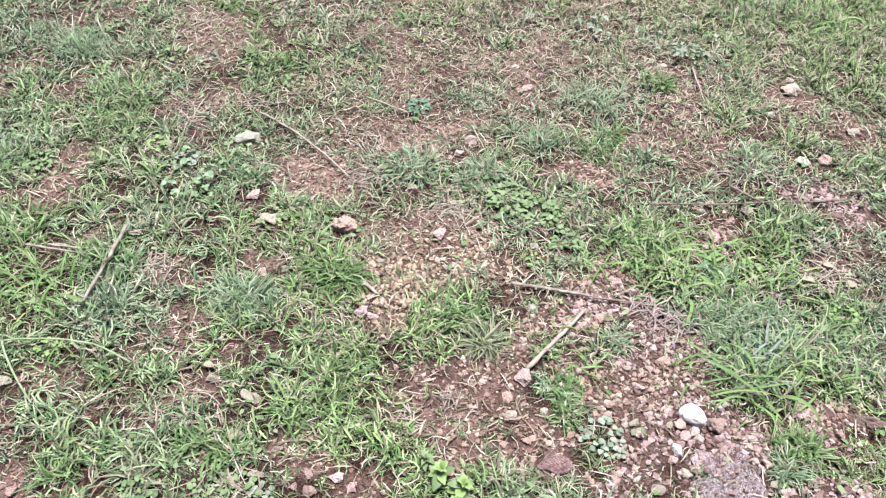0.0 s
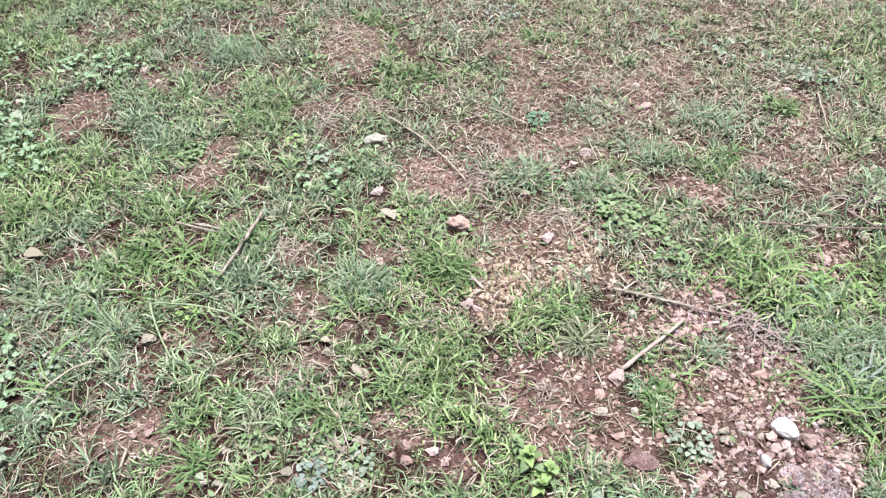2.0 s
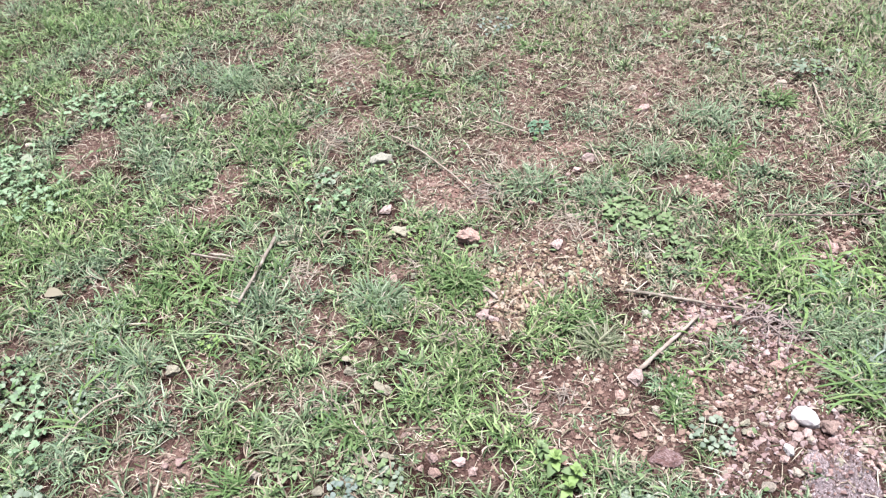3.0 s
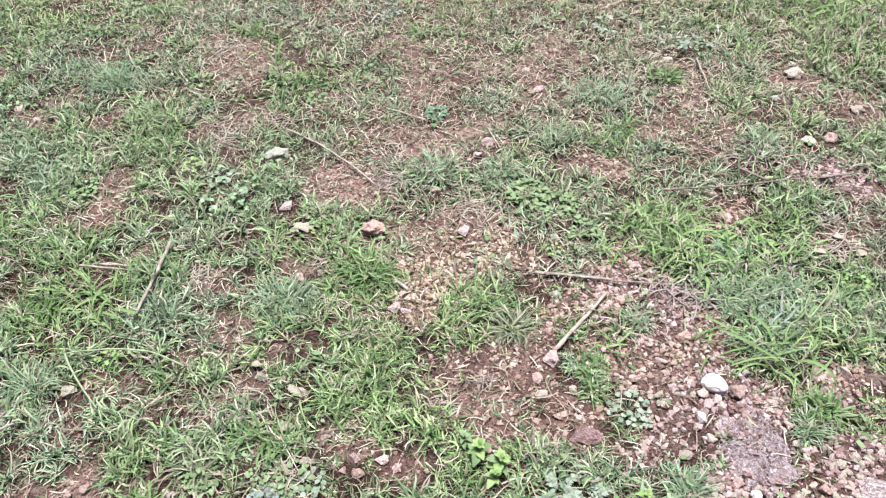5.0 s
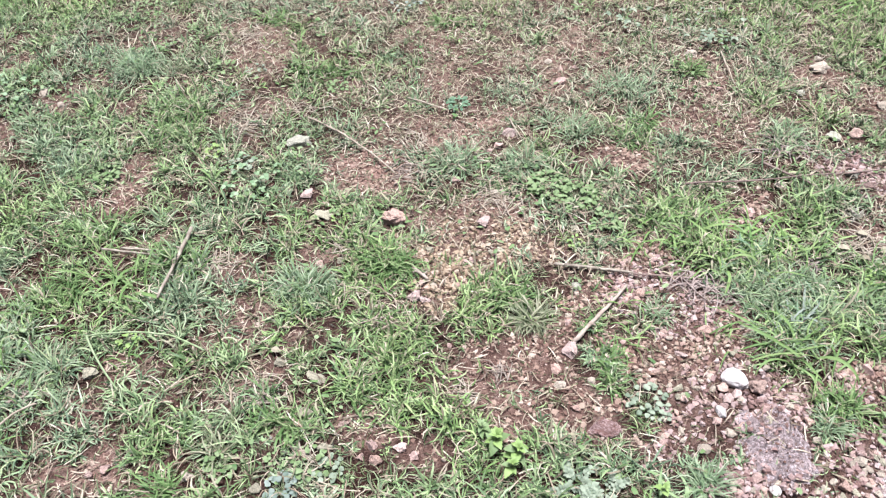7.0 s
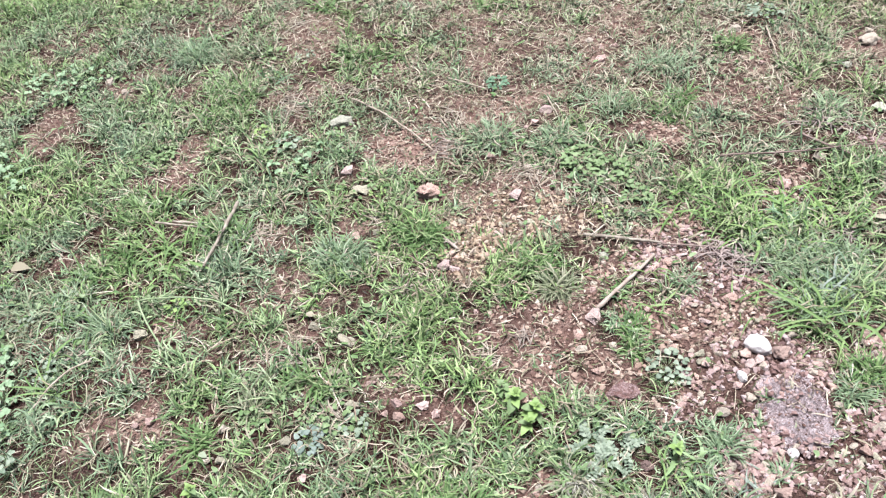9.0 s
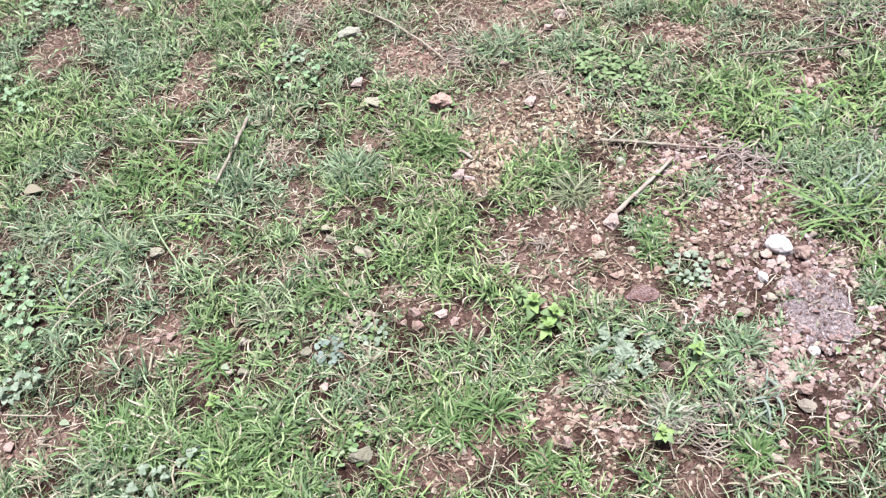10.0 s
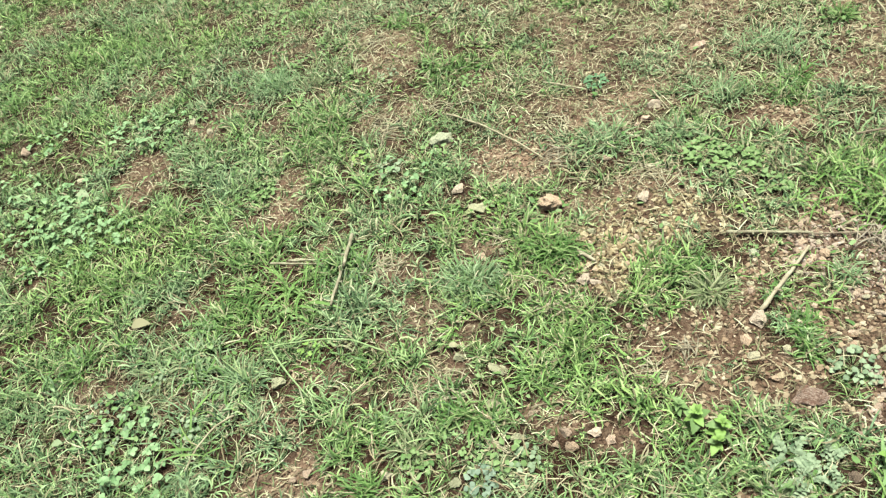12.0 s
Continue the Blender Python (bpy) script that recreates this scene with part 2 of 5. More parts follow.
STONE = {
    "grey": stone_material("grey_stone", (0.255, 0.245, 0.185), (0.385, 0.365, 0.290)),
    "pink": stone_material("pink_stone", (0.290, 0.180, 0.150), (0.429, 0.319, 0.278)),
    "beige": stone_material("beige_stone", (0.215, 0.195, 0.135), (0.320, 0.290, 0.215)),
    "rose": stone_material("pale_rose_stone", (0.331, 0.232, 0.200), (0.434, 0.339, 0.301)),
    "rust": stone_material("rust_stone", (0.299, 0.182, 0.143), (0.441, 0.319, 0.26)),
    "tan": stone_material("tan_stone", (0.299, 0.195, 0.156), (0.422, 0.312, 0.26)),
    "cream": stone_material("cream_stone", (0.276, 0.225, 0.171), (0.396, 0.338, 0.270)),
    "white": stone_material("white_quartz", (0.440, 0.390, 0.365), (0.560, 0.520, 0.490), rough=0.6),
    "brown": stone_material("brown_stone", (0.104, 0.065, 0.055), (0.195, 0.137, 0.117)),
    "stonegrey": crust_material("weathered_pink_grey_rock", (0.20, 0.145, 0.14), (0.44, 0.35, 0.345), (0.62, 0.55, 0.545), (0.27, 0.18, 0.155)),
    "pale": crust_material("pale_pink_rock", (0.20, 0.145, 0.13), (0.42, 0.34, 0.315), (0.60, 0.53, 0.50), (0.27, 0.18, 0.155)),
    "redslab": crust_material("red_rock", (0.160, 0.092, 0.082), (0.311, 0.200, 0.180), (0.420, 0.320, 0.299), (0.202, 0.104, 0.086)),
    "brownslab": stone_material("brown_rock", (0.143, 0.094, 0.072), (0.231, 0.171, 0.138)),
}
GRASS = {
    "green": leaf_material("green_grass", [(0.0, (0.034, 0.074, 0.021)), (0.35, (0.078, 0.142, 0.042)), (0.75, (0.142, 0.212, 0.078)), (1.0, (0.250, 0.280, 0.150))]),
    "blue": leaf_material("blue_green_grass", [(0.0, (0.079, 0.129, 0.065)), (0.5, (0.151, 0.208, 0.114)), (1.0, (0.286, 0.329, 0.222))]),
    "pale": leaf_material("pale_grass", [(0.0, (0.085, 0.105, 0.055)), (0.5, (0.170, 0.185, 0.110)), (1.0, (0.310, 0.290, 0.205))]),
    "dry": leaf_material("withered_grass", [(0.0, (0.120, 0.105, 0.085)), (0.5, (0.240, 0.220, 0.180)), (1.0, (0.400, 0.375, 0.320))]),
    "bright": leaf_material("bright_grass", [(0.0, (0.081, 0.155, 0.038)), (0.6, (0.136, 0.218, 0.063)), (1.0, (0.213, 0.287, 0.109))], per="object"),
    "silver": leaf_material("silvery_grass", [(0.0, (0.130, 0.165, 0.130)), (1.0, (0.250, 0.280, 0.240))], per="object"),
}


def sward_material(name, fresh, cool, straw, through_light=0.05, rough=0.5):
    """Meadow blades: a tone for each blade between dark and pale, its tuft's hue (warm or blue green), straw where it withers."""
    m, n, l, bsdf = material(name)
    co = n.new("ShaderNodeTexCoord").outputs["Object"]
    rnd = n.new("ShaderNodeNewGeometry").outputs["Random Per Island"]
    hue, age = n.new("ShaderNodeAttribute"), n.new("ShaderNodeAttribute")
    hue.attribute_name, age.attribute_name = "tuft_hue", "withering"
    c = mixed(n, l, hue.outputs["Fac"], ramp(n, l, rnd, fresh), ramp(n, l, rnd, cool))
    c = mixed(n, l, age.outputs["Fac"], c, ramp(n, l, rnd, straw))
    fleck = noise_node(n, l, co, 210, 3)
    c = mixed(n, l, ramp(n, l, fleck, [(0.5, (0, 0, 0)), (0.8, (0.35, 0.35, 0.35))]), c, (0.198, 0.187, 0.116))
    l.new(c, bsdf.inputs["Base Color"])
    bsdf.inputs["Roughness"].default_value = rough
    bsdf.inputs["Specular IOR Level"].default_value = 0.14
    glow = n.new("ShaderNodeBsdfTranslucent")
    l.new(c, glow.inputs["Color"])
    mix = n.new("ShaderNodeMixShader")
    mix.inputs["Fac"].default_value = through_light
    l.new(bsdf.outputs[0], mix.inputs[1]), l.new(glow.outputs[0], mix.inputs[2])
    l.new(mix.outputs[0], n["Material Output"].inputs["Surface"])
    return m


MEADOW = sward_material(
    "meadow_grass",
    [(0.0, (0.028, 0.054, 0.015)), (0.4, (0.080, 0.130, 0.040)), (0.75, (0.150, 0.218, 0.074)), (1.0, (0.226, 0.286, 0.118))],
    [(0.0, (0.033, 0.057, 0.030)), (0.4, (0.086, 0.126, 0.070)), (0.75, (0.158, 0.206, 0.118)), (1.0, (0.240, 0.278, 0.182))],
    [(0.0, (0.060, 0.042, 0.031)), (0.4, (0.162, 0.124, 0.092)), (0.75, (0.250, 0.208, 0.152)), (1.0, (0.315, 0.276, 0.212))])

CREEPER = leaf_material("creeping_leaf", [(0.0, (0.055, 0.11, 0.033)), (0.5, (0.11, 0.176, 0.066)), (1.0, (0.198, 0.253, 0.132))])
FADED = leaf_material("faded_thatch", [(0.0, (0.044, 0.037, 0.024)), (0.3, (0.11, 0.123, 0.064)), (0.6, (0.182, 0.193, 0.11)), (0.85, (0.259, 0.237, 0.165)), (1.0, (0.352, 0.314, 0.237))], through_light=0.08)
# olive and brown kept very dark, with the shade between tufts in the colour
THATCH = leaf_material("gap_shaded_thatch", [(0.0, (0.012, 0.009, 0.006)), (0.25, (0.025, 0.032, 0.012)), (0.55, (0.053, 0.073, 0.026)), (0.78, (0.098, 0.115, 0.053)), (0.9, (0.128, 0.106, 0.072)), (1.0, (0.221, 0.191, 0.14))], through_light=0.06)
LITTER = leaf_material("dry_litter", [(0.0, (0.033, 0.02, 0.015)), (0.3, (0.094, 0.062, 0.047)), (0.6, (0.204, 0.152, 0.113)), (0.9, (0.314, 0.259, 0.201)), (1.0, (0.396, 0.352, 0.286))], through_light=0.08, rough=0.7)
LEAF = {
    "lime": leaf_material("lime_leaf", [(0.0, (0.165, 0.250, 0.070)), (1.0, (0.235, 0.325, 0.110))], per="object"),
    "herb": leaf_material("green_leaf", [(0.0, (0.105, 0.162, 0.062)), (1.0, (0.190, 0.252, 0.122))], per="object"),
    "bluegreen": leaf_material("blue_green_leaf", [(0.0, (0.115, 0.152, 0.105)), (1.0, (0.262, 0.298, 0.222))], per="object"),
    "teal": leaf_material("teal_leaf", [(0.0, (0.072, 0.140, 0.080)), (1.0, (0.13, 0.205, 0.130))], per="object"),
    "silver": leaf_material("silver_leaf", [(0.0, (0.11, 0.149, 0.124)), (1.0, (0.209, 0.245, 0.22))], per="object"),
    "clover": leaf_material("clover_leaf", [(0.0, (0.115, 0.190, 0.095)), (1.0, (0.255, 0.335, 0.205))], per="object"),
    "leafbeige": leaf_material("dry_beige_leaf", [(0.0, (0.165, 0.140, 0.100)), (1.0, (0.245, 0.215, 0.160))], per="object", through_light=0.12, rough=0.75),
    "leafyellow": leaf_material("yellow_green_leaf", [(0.0, (0.22, 0.226, 0.127)), (1.0, (0.264, 0.264, 0.16))], per="object"),
    "leafpale": leaf_material("pale_leaf", [(0.0, (0.198, 0.231, 0.149)), (1.0, (0.253, 0.275, 0.198))], per="object"),
}
WOOD = {
    "twig": wood_material("grey_brown_twig", (0.120, 0.095, 0.072), (0.275, 0.240, 0.190)),
    "bone": wood_material("bleached_wood", (0.182, 0.138, 0.107), (0.297, 0.248, 0.204)),
    "darktwig": wood_material("dark_twig", (0.083, 0.055, 0.047), (0.198, 0.149, 0.124)),
    "brush": wood_material("pale_brush", (0.138, 0.099, 0.085), (0.275, 0.226, 0.198)),
    "straw": wood_material("straw", (0.187, 0.149, 0.11), (0.303, 0.259, 0.204)),
    "strawdead": wood_material("dead_grass", (0.11, 0.08, 0.063), (0.264, 0.22, 0.182)),
    "greenstem": wood_material("green_stem", (0.138, 0.182, 0.083), (0.242, 0.275, 0.165)),
}

# ---- bare patches (soil or gravel) and lush places ----
bare(-0.26, 1.59, 0.150, 0.145, 1.0, 0.55)
bare(0.05, 1.79, 0.196, 0.084, 1.0, 0.25)
bare(-0.04, 2.12, 0.132, 0.280, 0.55, 0.1)
bare(-0.66, 2.27, 0.154, 0.099, 0.75, 0.05)
bare(-0.61, 1.79, 0.107, 0.072, 0.85, 0.05)
bare(0.02, 1.23, 0.170, 0.125, 0.66, 0.85)
bare(0.18, 1.28, 0.091, 0.072, 0.8, 0.65)
bare(0.07, 1.41, 0.178, 0.080, 0.8, 0.4)
bare(0.46, 1.14, 0.145, 0.122, 1.0, 0.88)
bare(0.18, 0.93, 0.150, 0.068, 0.95, 0.62)
bare(0.55, 0.82, 0.138, 0.113, 1.0, 1.1)
bare(0.57, 1.03, 0.099, 0.097, 1.0, 0.88)
bare(0.50, 0.93, 0.106, 0.074, 0.9, 0.85)
bare(0.32, 1.04, 0.072, 0.077, 0.9, 0.9)
bare(0.68, 0.86, 0.083, 0.075, 0.95, 0.9)
bare(0.46, 1.60, 0.119, 0.070, 0.9, 1.0)
bare(0.745, 1.40, 0.090, 0.060, 0.95, 1.1)
bare(0.81, 2.03, 0.097, 0.184, 0.85, 0.4)
bare(1.10, 1.98, 0.109, 0.119, 0.65, 0.4)
bare(1.24, 1.84, 0.107, 0.102, 0.7, 0.4)
bare(1.10, 1.54, 0.130, 0.094, 0.85, 1.0)
bare(1.01, 1.33, 0.088, 0.092, 0.8, 0.4)
bare(0.71, 1.81, 0.123, 0.103, 0.6, 0.3)
bare(0.31, 2.03, 0.103, 0.187, 0.7, 0.2)
bare(-0.53, 1.21, 0.080, 0.061, 0.95, 0.1)
bare(-0.88, 1.55, 0.064, 0.103, 0.9, 0.1)
bare(-0.33, 1.27, 0.060, 0.053, 0.95, 0.15)
bare(-1.17, 1.96, 0.066, 0.170, 0.8, 0.1)
bare(0.14, 0.83, 0.055, 0.059, 0.95, 0.5)
bare(-0.39, 0.84, 0.070, 0.052, 0.8, 0.1)
bare(-0.65, 0.70, 0.071, 0.075, 1.0, 0.2)
bare(-0.11, 0.71, 0.054, 0.030, 0.95, 0.3)
bare(-0.78, 1.25, 0.057, 0.054, 0.7, 0.1)
bare(-0.09, 2.28, 0.111, 0.147, 0.6, 0.05)
bare(0.45, 2.23, 0.110, 0.126, 0.6, 0.2)
bare(0.885, 0.90, 0.075, 0.060, 0.85, 1.0)
bare(0.85, 0.71, 0.095, 0.090, 1.0, 1.2)
bare(0.87, 0.61, 0.100, 0.070, 1.0, 1.1)
bare(0.27, 0.82, 0.078, 0.053, 0.9, 0.75)
bare(-0.63, 0.69, 0.081, 0.070, 1.0, 0.15)
bare(-0.49, 0.64, 0.065, 0.061, 0.9, 0.15)
bare(-0.86, 0.41, 0.118, 0.076, 0.9, 0.15)
bare(0.17, 0.47, 0.093, 0.058, 0.95, 0.85)
bare(-0.06, 0.42, 0.103, 0.052, 0.9, 0.45)
bare(0.04, 0.40, 0.061, 0.045, 0.9, 0.4)
bare(0.63, 0.63, 0.147, 0.125, 1.0, 1.25)
bare(0.45, 0.74, 0.103, 0.071, 0.9, 0.8)
bare(0.40, 0.45, 0.083, 0.052, 0.7, 0.2)
bare(0.55, 0.43, 0.073, 0.048, 0.9, 0.7)
bare(-0.80, 0.66, 0.071, 0.058, 0.85, 0.1)
bare(-0.31, 0.73, 0.059, 0.039, 0.8, 0.15)
bare(-0.40, 0.85, 0.074, 0.075, 0.7, 0.1)
bare(-0.10, 0.73, 0.068, 0.048, 0.9, 0.4)
bare(0.39, 0.60, 0.065, 0.051, 0.7, 0.3)
bare(-0.73, 0.82, 0.066, 0.057, 0.6, 0.1)
bare(-1.02, 0.85, 0.100, 0.090, 0.5, 0.05)
bare(-1.36, 1.66, 0.109, 0.097, 0.95, 0.05)
bare(-0.85, 1.54, 0.072, 0.121, 0.9, 0.1)
bare(-0.62, 2.21, 0.164, 0.125, 0.85, 0.05)
bare(-0.60, 1.83, 0.128, 0.098, 0.85, 0.05)
bare(-1.21, 1.91, 0.114, 0.090, 0.85, 0.1)
bare(-1.50, 1.28, 0.119, 0.055, 0.8, 0.05)
bare(-0.65, 0.67, 0.071, 0.066, 1.0, 0.15)
bare(-0.79, 0.67, 0.061, 0.063, 0.85, 0.1)
bare(-1.24, 0.89, 0.065, 0.066, 0.6, 0.05)
bare(-1.00, 2.33, 0.124, 0.107, 0.6, 0.05)
bare(-2.17, 2.85, 0.163, 0.154, 0.6, 0.05)
bare(-1.53, 2.23, 0.173, 0.146, 0.6, 0.05)
bare(-0.96, 1.45, 0.096, 0.064, 0.6, 0.05)
bare(-0.45, 1.05, 0.078, 0.053, 0.6, 0.05)
bare(-0.94, 1.84, 0.052, 0.039, 0.8, 0.05)
bare(-0.61, 1.88, 0.102, 0.055, 0.7, 0.05)
bare(-0.35, 1.97, 0.071, 0.049, 0.75, 0.05)
bare(-0.14, 1.78, 0.094, 0.069, 0.75, 0.1)
bare(0.20, 2.17, 0.080, 0.136, 0.6, 0.1)
bare(0.63, 1.79, 0.068, 0.078, 0.75, 0.25)
bare(0.80, 1.76, 0.081, 0.068, 0.7, 0.3)
bare(0.90, 1.59, 0.062, 0.036, 0.7, 0.2)
bare(-0.41, 1.02, 0.030, 0.033, 0.8, 0.05)
bare(-0.16, 1.10, 0.068, 0.045, 0.75, 0.05)
bare(-0.33, 0.96, 0.034, 0.024, 0.7, 0.05)
bare(-0.68, 0.93, 0.053, 0.062, 0.8, 0.05)
bare(-0.53, 0.89, 0.036, 0.038, 0.8, 0.05)
bare(-0.31, 0.74, 0.038, 0.026, 0.8, 0.1)
bare(-0.85, 1.47, 0.062, 0.036, 0.7, 0.05)
bare(-0.61, 1.52, 0.045, 0.024, 0.7, 0.05)
bare(-1.57, 1.87, 0.090, 0.066, 0.6, 0.05)
bare(-0.41, 1.19, 0.068, 0.046, 0.7, 0.05)
bare(-1.06, 1.16, 0.060, 0.042, 0.6, 0.05)
bare(0.15, 0.50, 0.053, 0.034, 0.8, 0.5)
bare(0.04, 0.38, 0.062, 0.034, 0.9, 0.5)
sod(0.35, 0.975, 0.040, 0.065)
sod(0.345, 0.905, 0.040, 0.045)
sod(0.41, 0.835, 0.060, 0.040)
sod(0.30, 0.690, 0.110, 0.065)
sod(0.275, 0.625, 0.100, 0.080)
sod(0.50, 0.665, 0.060, 0.065)
sod(0.42, 0.585, 0.090, 0.060)
sod(0.12, 0.715, 0.070, 0.060)
sod(0.48, 1.06, 0.032, 0.030)
sod(0.755, 0.775, 0.045, 0.045)
sod(0.56, 0.53, 0.060, 0.045)
sod(0.15, 1.10, 0.080, 0.035)
lush(1.28, 2.44, 0.42, 0.38, 1.9)
lush(0.98, 1.82, 0.17, 0.18, 1.6)
lush(0.30, 1.44, 0.13, 0.09, 1.6)
lush(0.58, 1.33, 0.20, 0.09, 1.8)
lush(0.86, 1.42, 0.16, 0.10, 1.6)
lush(0.74, 2.27, 0.14, 0.12, 1.5)
lush(0.70, 2.06, 0.10, 0.12, 1.4)
lush(0.52, 1.74, 0.12, 0.07, 1.5)
lush(0.14, 2.47, 0.12, 0.12, 1.4)
lush(1.22, 1.72, 0.12, 0.12, 1.5)
lush(-0.95, 1.75, 0.20, 0.15, 1.3)
lush(0.69, 1.29, 0.178, 0.141, 1.5)
lush(0.83, 1.10, 0.158, 0.186, 1.3)
lush(-0.11, 1.01, 0.155, 0.121, 1.3)
lush(-0.53, 2.07, 0.214, 0.136, 1.3)
lush(-0.80, 1.79, 0.101, 0.152, 1.4)
lush(-0.73, 1.16, 0.165, 0.121, 1.2)
lush(-0.44, 0.40, 0.197, 0.078, 1.8)
lush(0.14, 0.55, 0.106, 0.097, 1.1)
lush(-1.34, 1.41, 0.179, 0.314, 1.2)
lush(-1.15, 1.29, 0.236, 0.155, 1.2)
lush(-1.64, 2.45, 0.278, 0.336, 1.3)
lush(-0.18, 1.27, 0.092, 0.073, 1.5)
lush(-0.21, 0.79, 0.112, 0.093, 1.3)

# ---- ground: one sheet, finely modelled where the path looks, level to the horizon ----
def axis(lo, hi, step):
    inner = np.arange(lo, hi, step)
    out = np.cumsum(step * 1.35 ** np.arange(1, 34))
    return np.concatenate([(lo - out)[::-1], inner, inner[-1] + out])


gx, gy = axis(-2.9, 1.95, 0.02), axis(0.05, 3.6, 0.02)
xx, yy = np.meshgrid(gx, gy)
ground_verts = np.stack([xx, yy, height(xx, yy)], -1).reshape(-1, 3)
i = np.arange(len(gy) - 1)[:, None] * len(gx) + np.arange(len(gx) - 1)[None]
ground_faces = np.stack([i, i + 1, i + 1 + len(gx), i + len(gx)], -1).reshape(-1, 4)
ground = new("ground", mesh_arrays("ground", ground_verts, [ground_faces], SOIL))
dust = ground.data.attributes.new("dust_vs_gap_shade", "FLOAT", "POINT")
patchy = np.clip(0.55 + 0.8 * vnoise(xx, yy, 0.12, 61), 0, 1)
bare_soil, stony = cover(xx, yy)
trodden = dryness(xx, yy)
# dry dust on bare patches; elsewhere the soil keeps its painted gap shade
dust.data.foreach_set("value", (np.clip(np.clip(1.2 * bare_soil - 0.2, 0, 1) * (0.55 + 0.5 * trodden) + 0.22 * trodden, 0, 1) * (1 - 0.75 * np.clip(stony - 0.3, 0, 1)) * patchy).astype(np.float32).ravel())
ground.data.attributes.new("grassed", "FLOAT", "POINT").data.foreach_set("value", (np.clip(1.2 * outside(xx, yy), 0, 1) * (1 - 0.6 * trodden * np.exp(-outside(xx, yy) / 1.5))).astype(np.float32).ravel())
tagged(ground, "uneven red-brown bare soil under sparse grass and gravel", "ground", kind="structure")


# ---- stones ----
def rock_mesh(name, seed, mat, points=16, detail=1, sharp=0.25, smooth=False, worn=True):
    """A worn angular stone of about unit size: hull of random points, edges bevelled, faces roughened."""
    r = random.Random(seed)
    bm = bmesh.new()
    for _ in range(points):
        v = Vector((r.gauss(0, 1), r.gauss(0, 1), r.gauss(0, 1))).normalized() * r.uniform(0.8, 1.0)
        bm.verts.new(v * 0.5)
    hull = bmesh.ops.convex_hull(bm, input=bm.verts)
    bmesh.ops.delete(bm, geom=[g for g in hull["geom_interior"] if isinstance(g, bmesh.types.BMVert)], context="VERTS")
    bmesh.ops.dissolve_limit(bm, angle_limit=radians(14), verts=bm.verts, edges=bm.edges)
    if worn:
        bmesh.ops.bevel(bm, geom=bm.edges[:], offset=0.07 * (1 - sharp), segments=1, profile=0.6, affect="EDGES", clamp_overlap=True)
    bmesh.ops.triangulate(bm, faces=bm.faces)
    for _ in range(detail):
        bmesh.ops.subdivide_edges(bm, edges=bm.edges, cuts=1, smooth=0.03, use_grid_fill=True)
    if detail:
        for v in bm.verts:
            v.co += v.co.normalized() * (0.04 if points > 25 else 0.11) * noise.noise(v.co * 4.5 + Vector((seed, 0, 0))) + v.co.normalized() * (0.012 if points > 25 else 0.035) * noise.noise(v.co * 13 + Vector((0, seed, 0)))
    me = bpy.data.meshes.new(name)
    bm.to_mesh(me)
    bm.free()
    me.polygons.foreach_set("use_smooth", np.full(len(me.polygons), smooth))
    me.materials.append(mat)
    return me


STONE_WORDS = {"grey": "pale grey angular stone half sunk in grass", "pink": "pinkish weathered stone on the red soil", "rose": "pale rose-coloured worn stone on the soil", "beige": "yellowish beige stone among grass", "rust": "rust-red angular stone on bare soil", "tan": "tan brown stone on the ground", "cream": "cream-coloured worn stone on the soil", "white": "bright white rounded quartz stone", "brown": "dark brown stone on the soil"}
ROCKS = {key: [rock_mesh("stone", 40 * k + j, STONE[key], 34 if key == "white" else 11 + 3 * j, 2) for j in range(3)] for k, key in enumerate(STONE_WORDS)}
SMALL_ROCKS = {key: [rock_mesh("stone", 5000 + 40 * k + j, STONE[key], 26 if key == "white" else 11 + 2 * j, 1) for j in range(5)] for k, key in enumerate(STONE_WORDS)}
count = 0
PLACED, LOW = [], []


def stone(x, y, w, d, colour):
    global count
    count += 1
    r = random.Random(count)
    tall = (0.5 if colour == "white" else 0.62) * min(w, d) * r.uniform(0.9, 1.2) + 0.12 * w
    ob = new("stone", ROCKS[colour][count % 3] if w > 0.036 else SMALL_ROCKS[colour][count % 5])
    spin = r.uniform(-25, 25)
    if colour == "white" and w > 0.05:
        w, d, spin = 1.02 * w, 0.78 * d, -36
    ob.matrix_basis = pose(x, y, float(height(x, y)) + 0.28 * tall, r.uniform(-12, 12), r.uniform(-12, 12), spin) @ Matrix.Diagonal((w * 1.13, d * 1.13, tall * 1.15, 1))
    PLACED.append((x, y, 0.5 * max(w, d)))
    return tagged(ob, ("large " if w > 0.055 else "") + STONE_WORDS[colour], "stone", "loose stones")


SLAB_WORDS = {"stonegrey": "flat crumbling pinkish grey rock sunk in gravel", "pale": "flat pale pink rock slab in gravel", "redslab": "reddish flat rock half buried in soil", "brownslab": "brown flat rock half buried in soil"}


SLABS = []


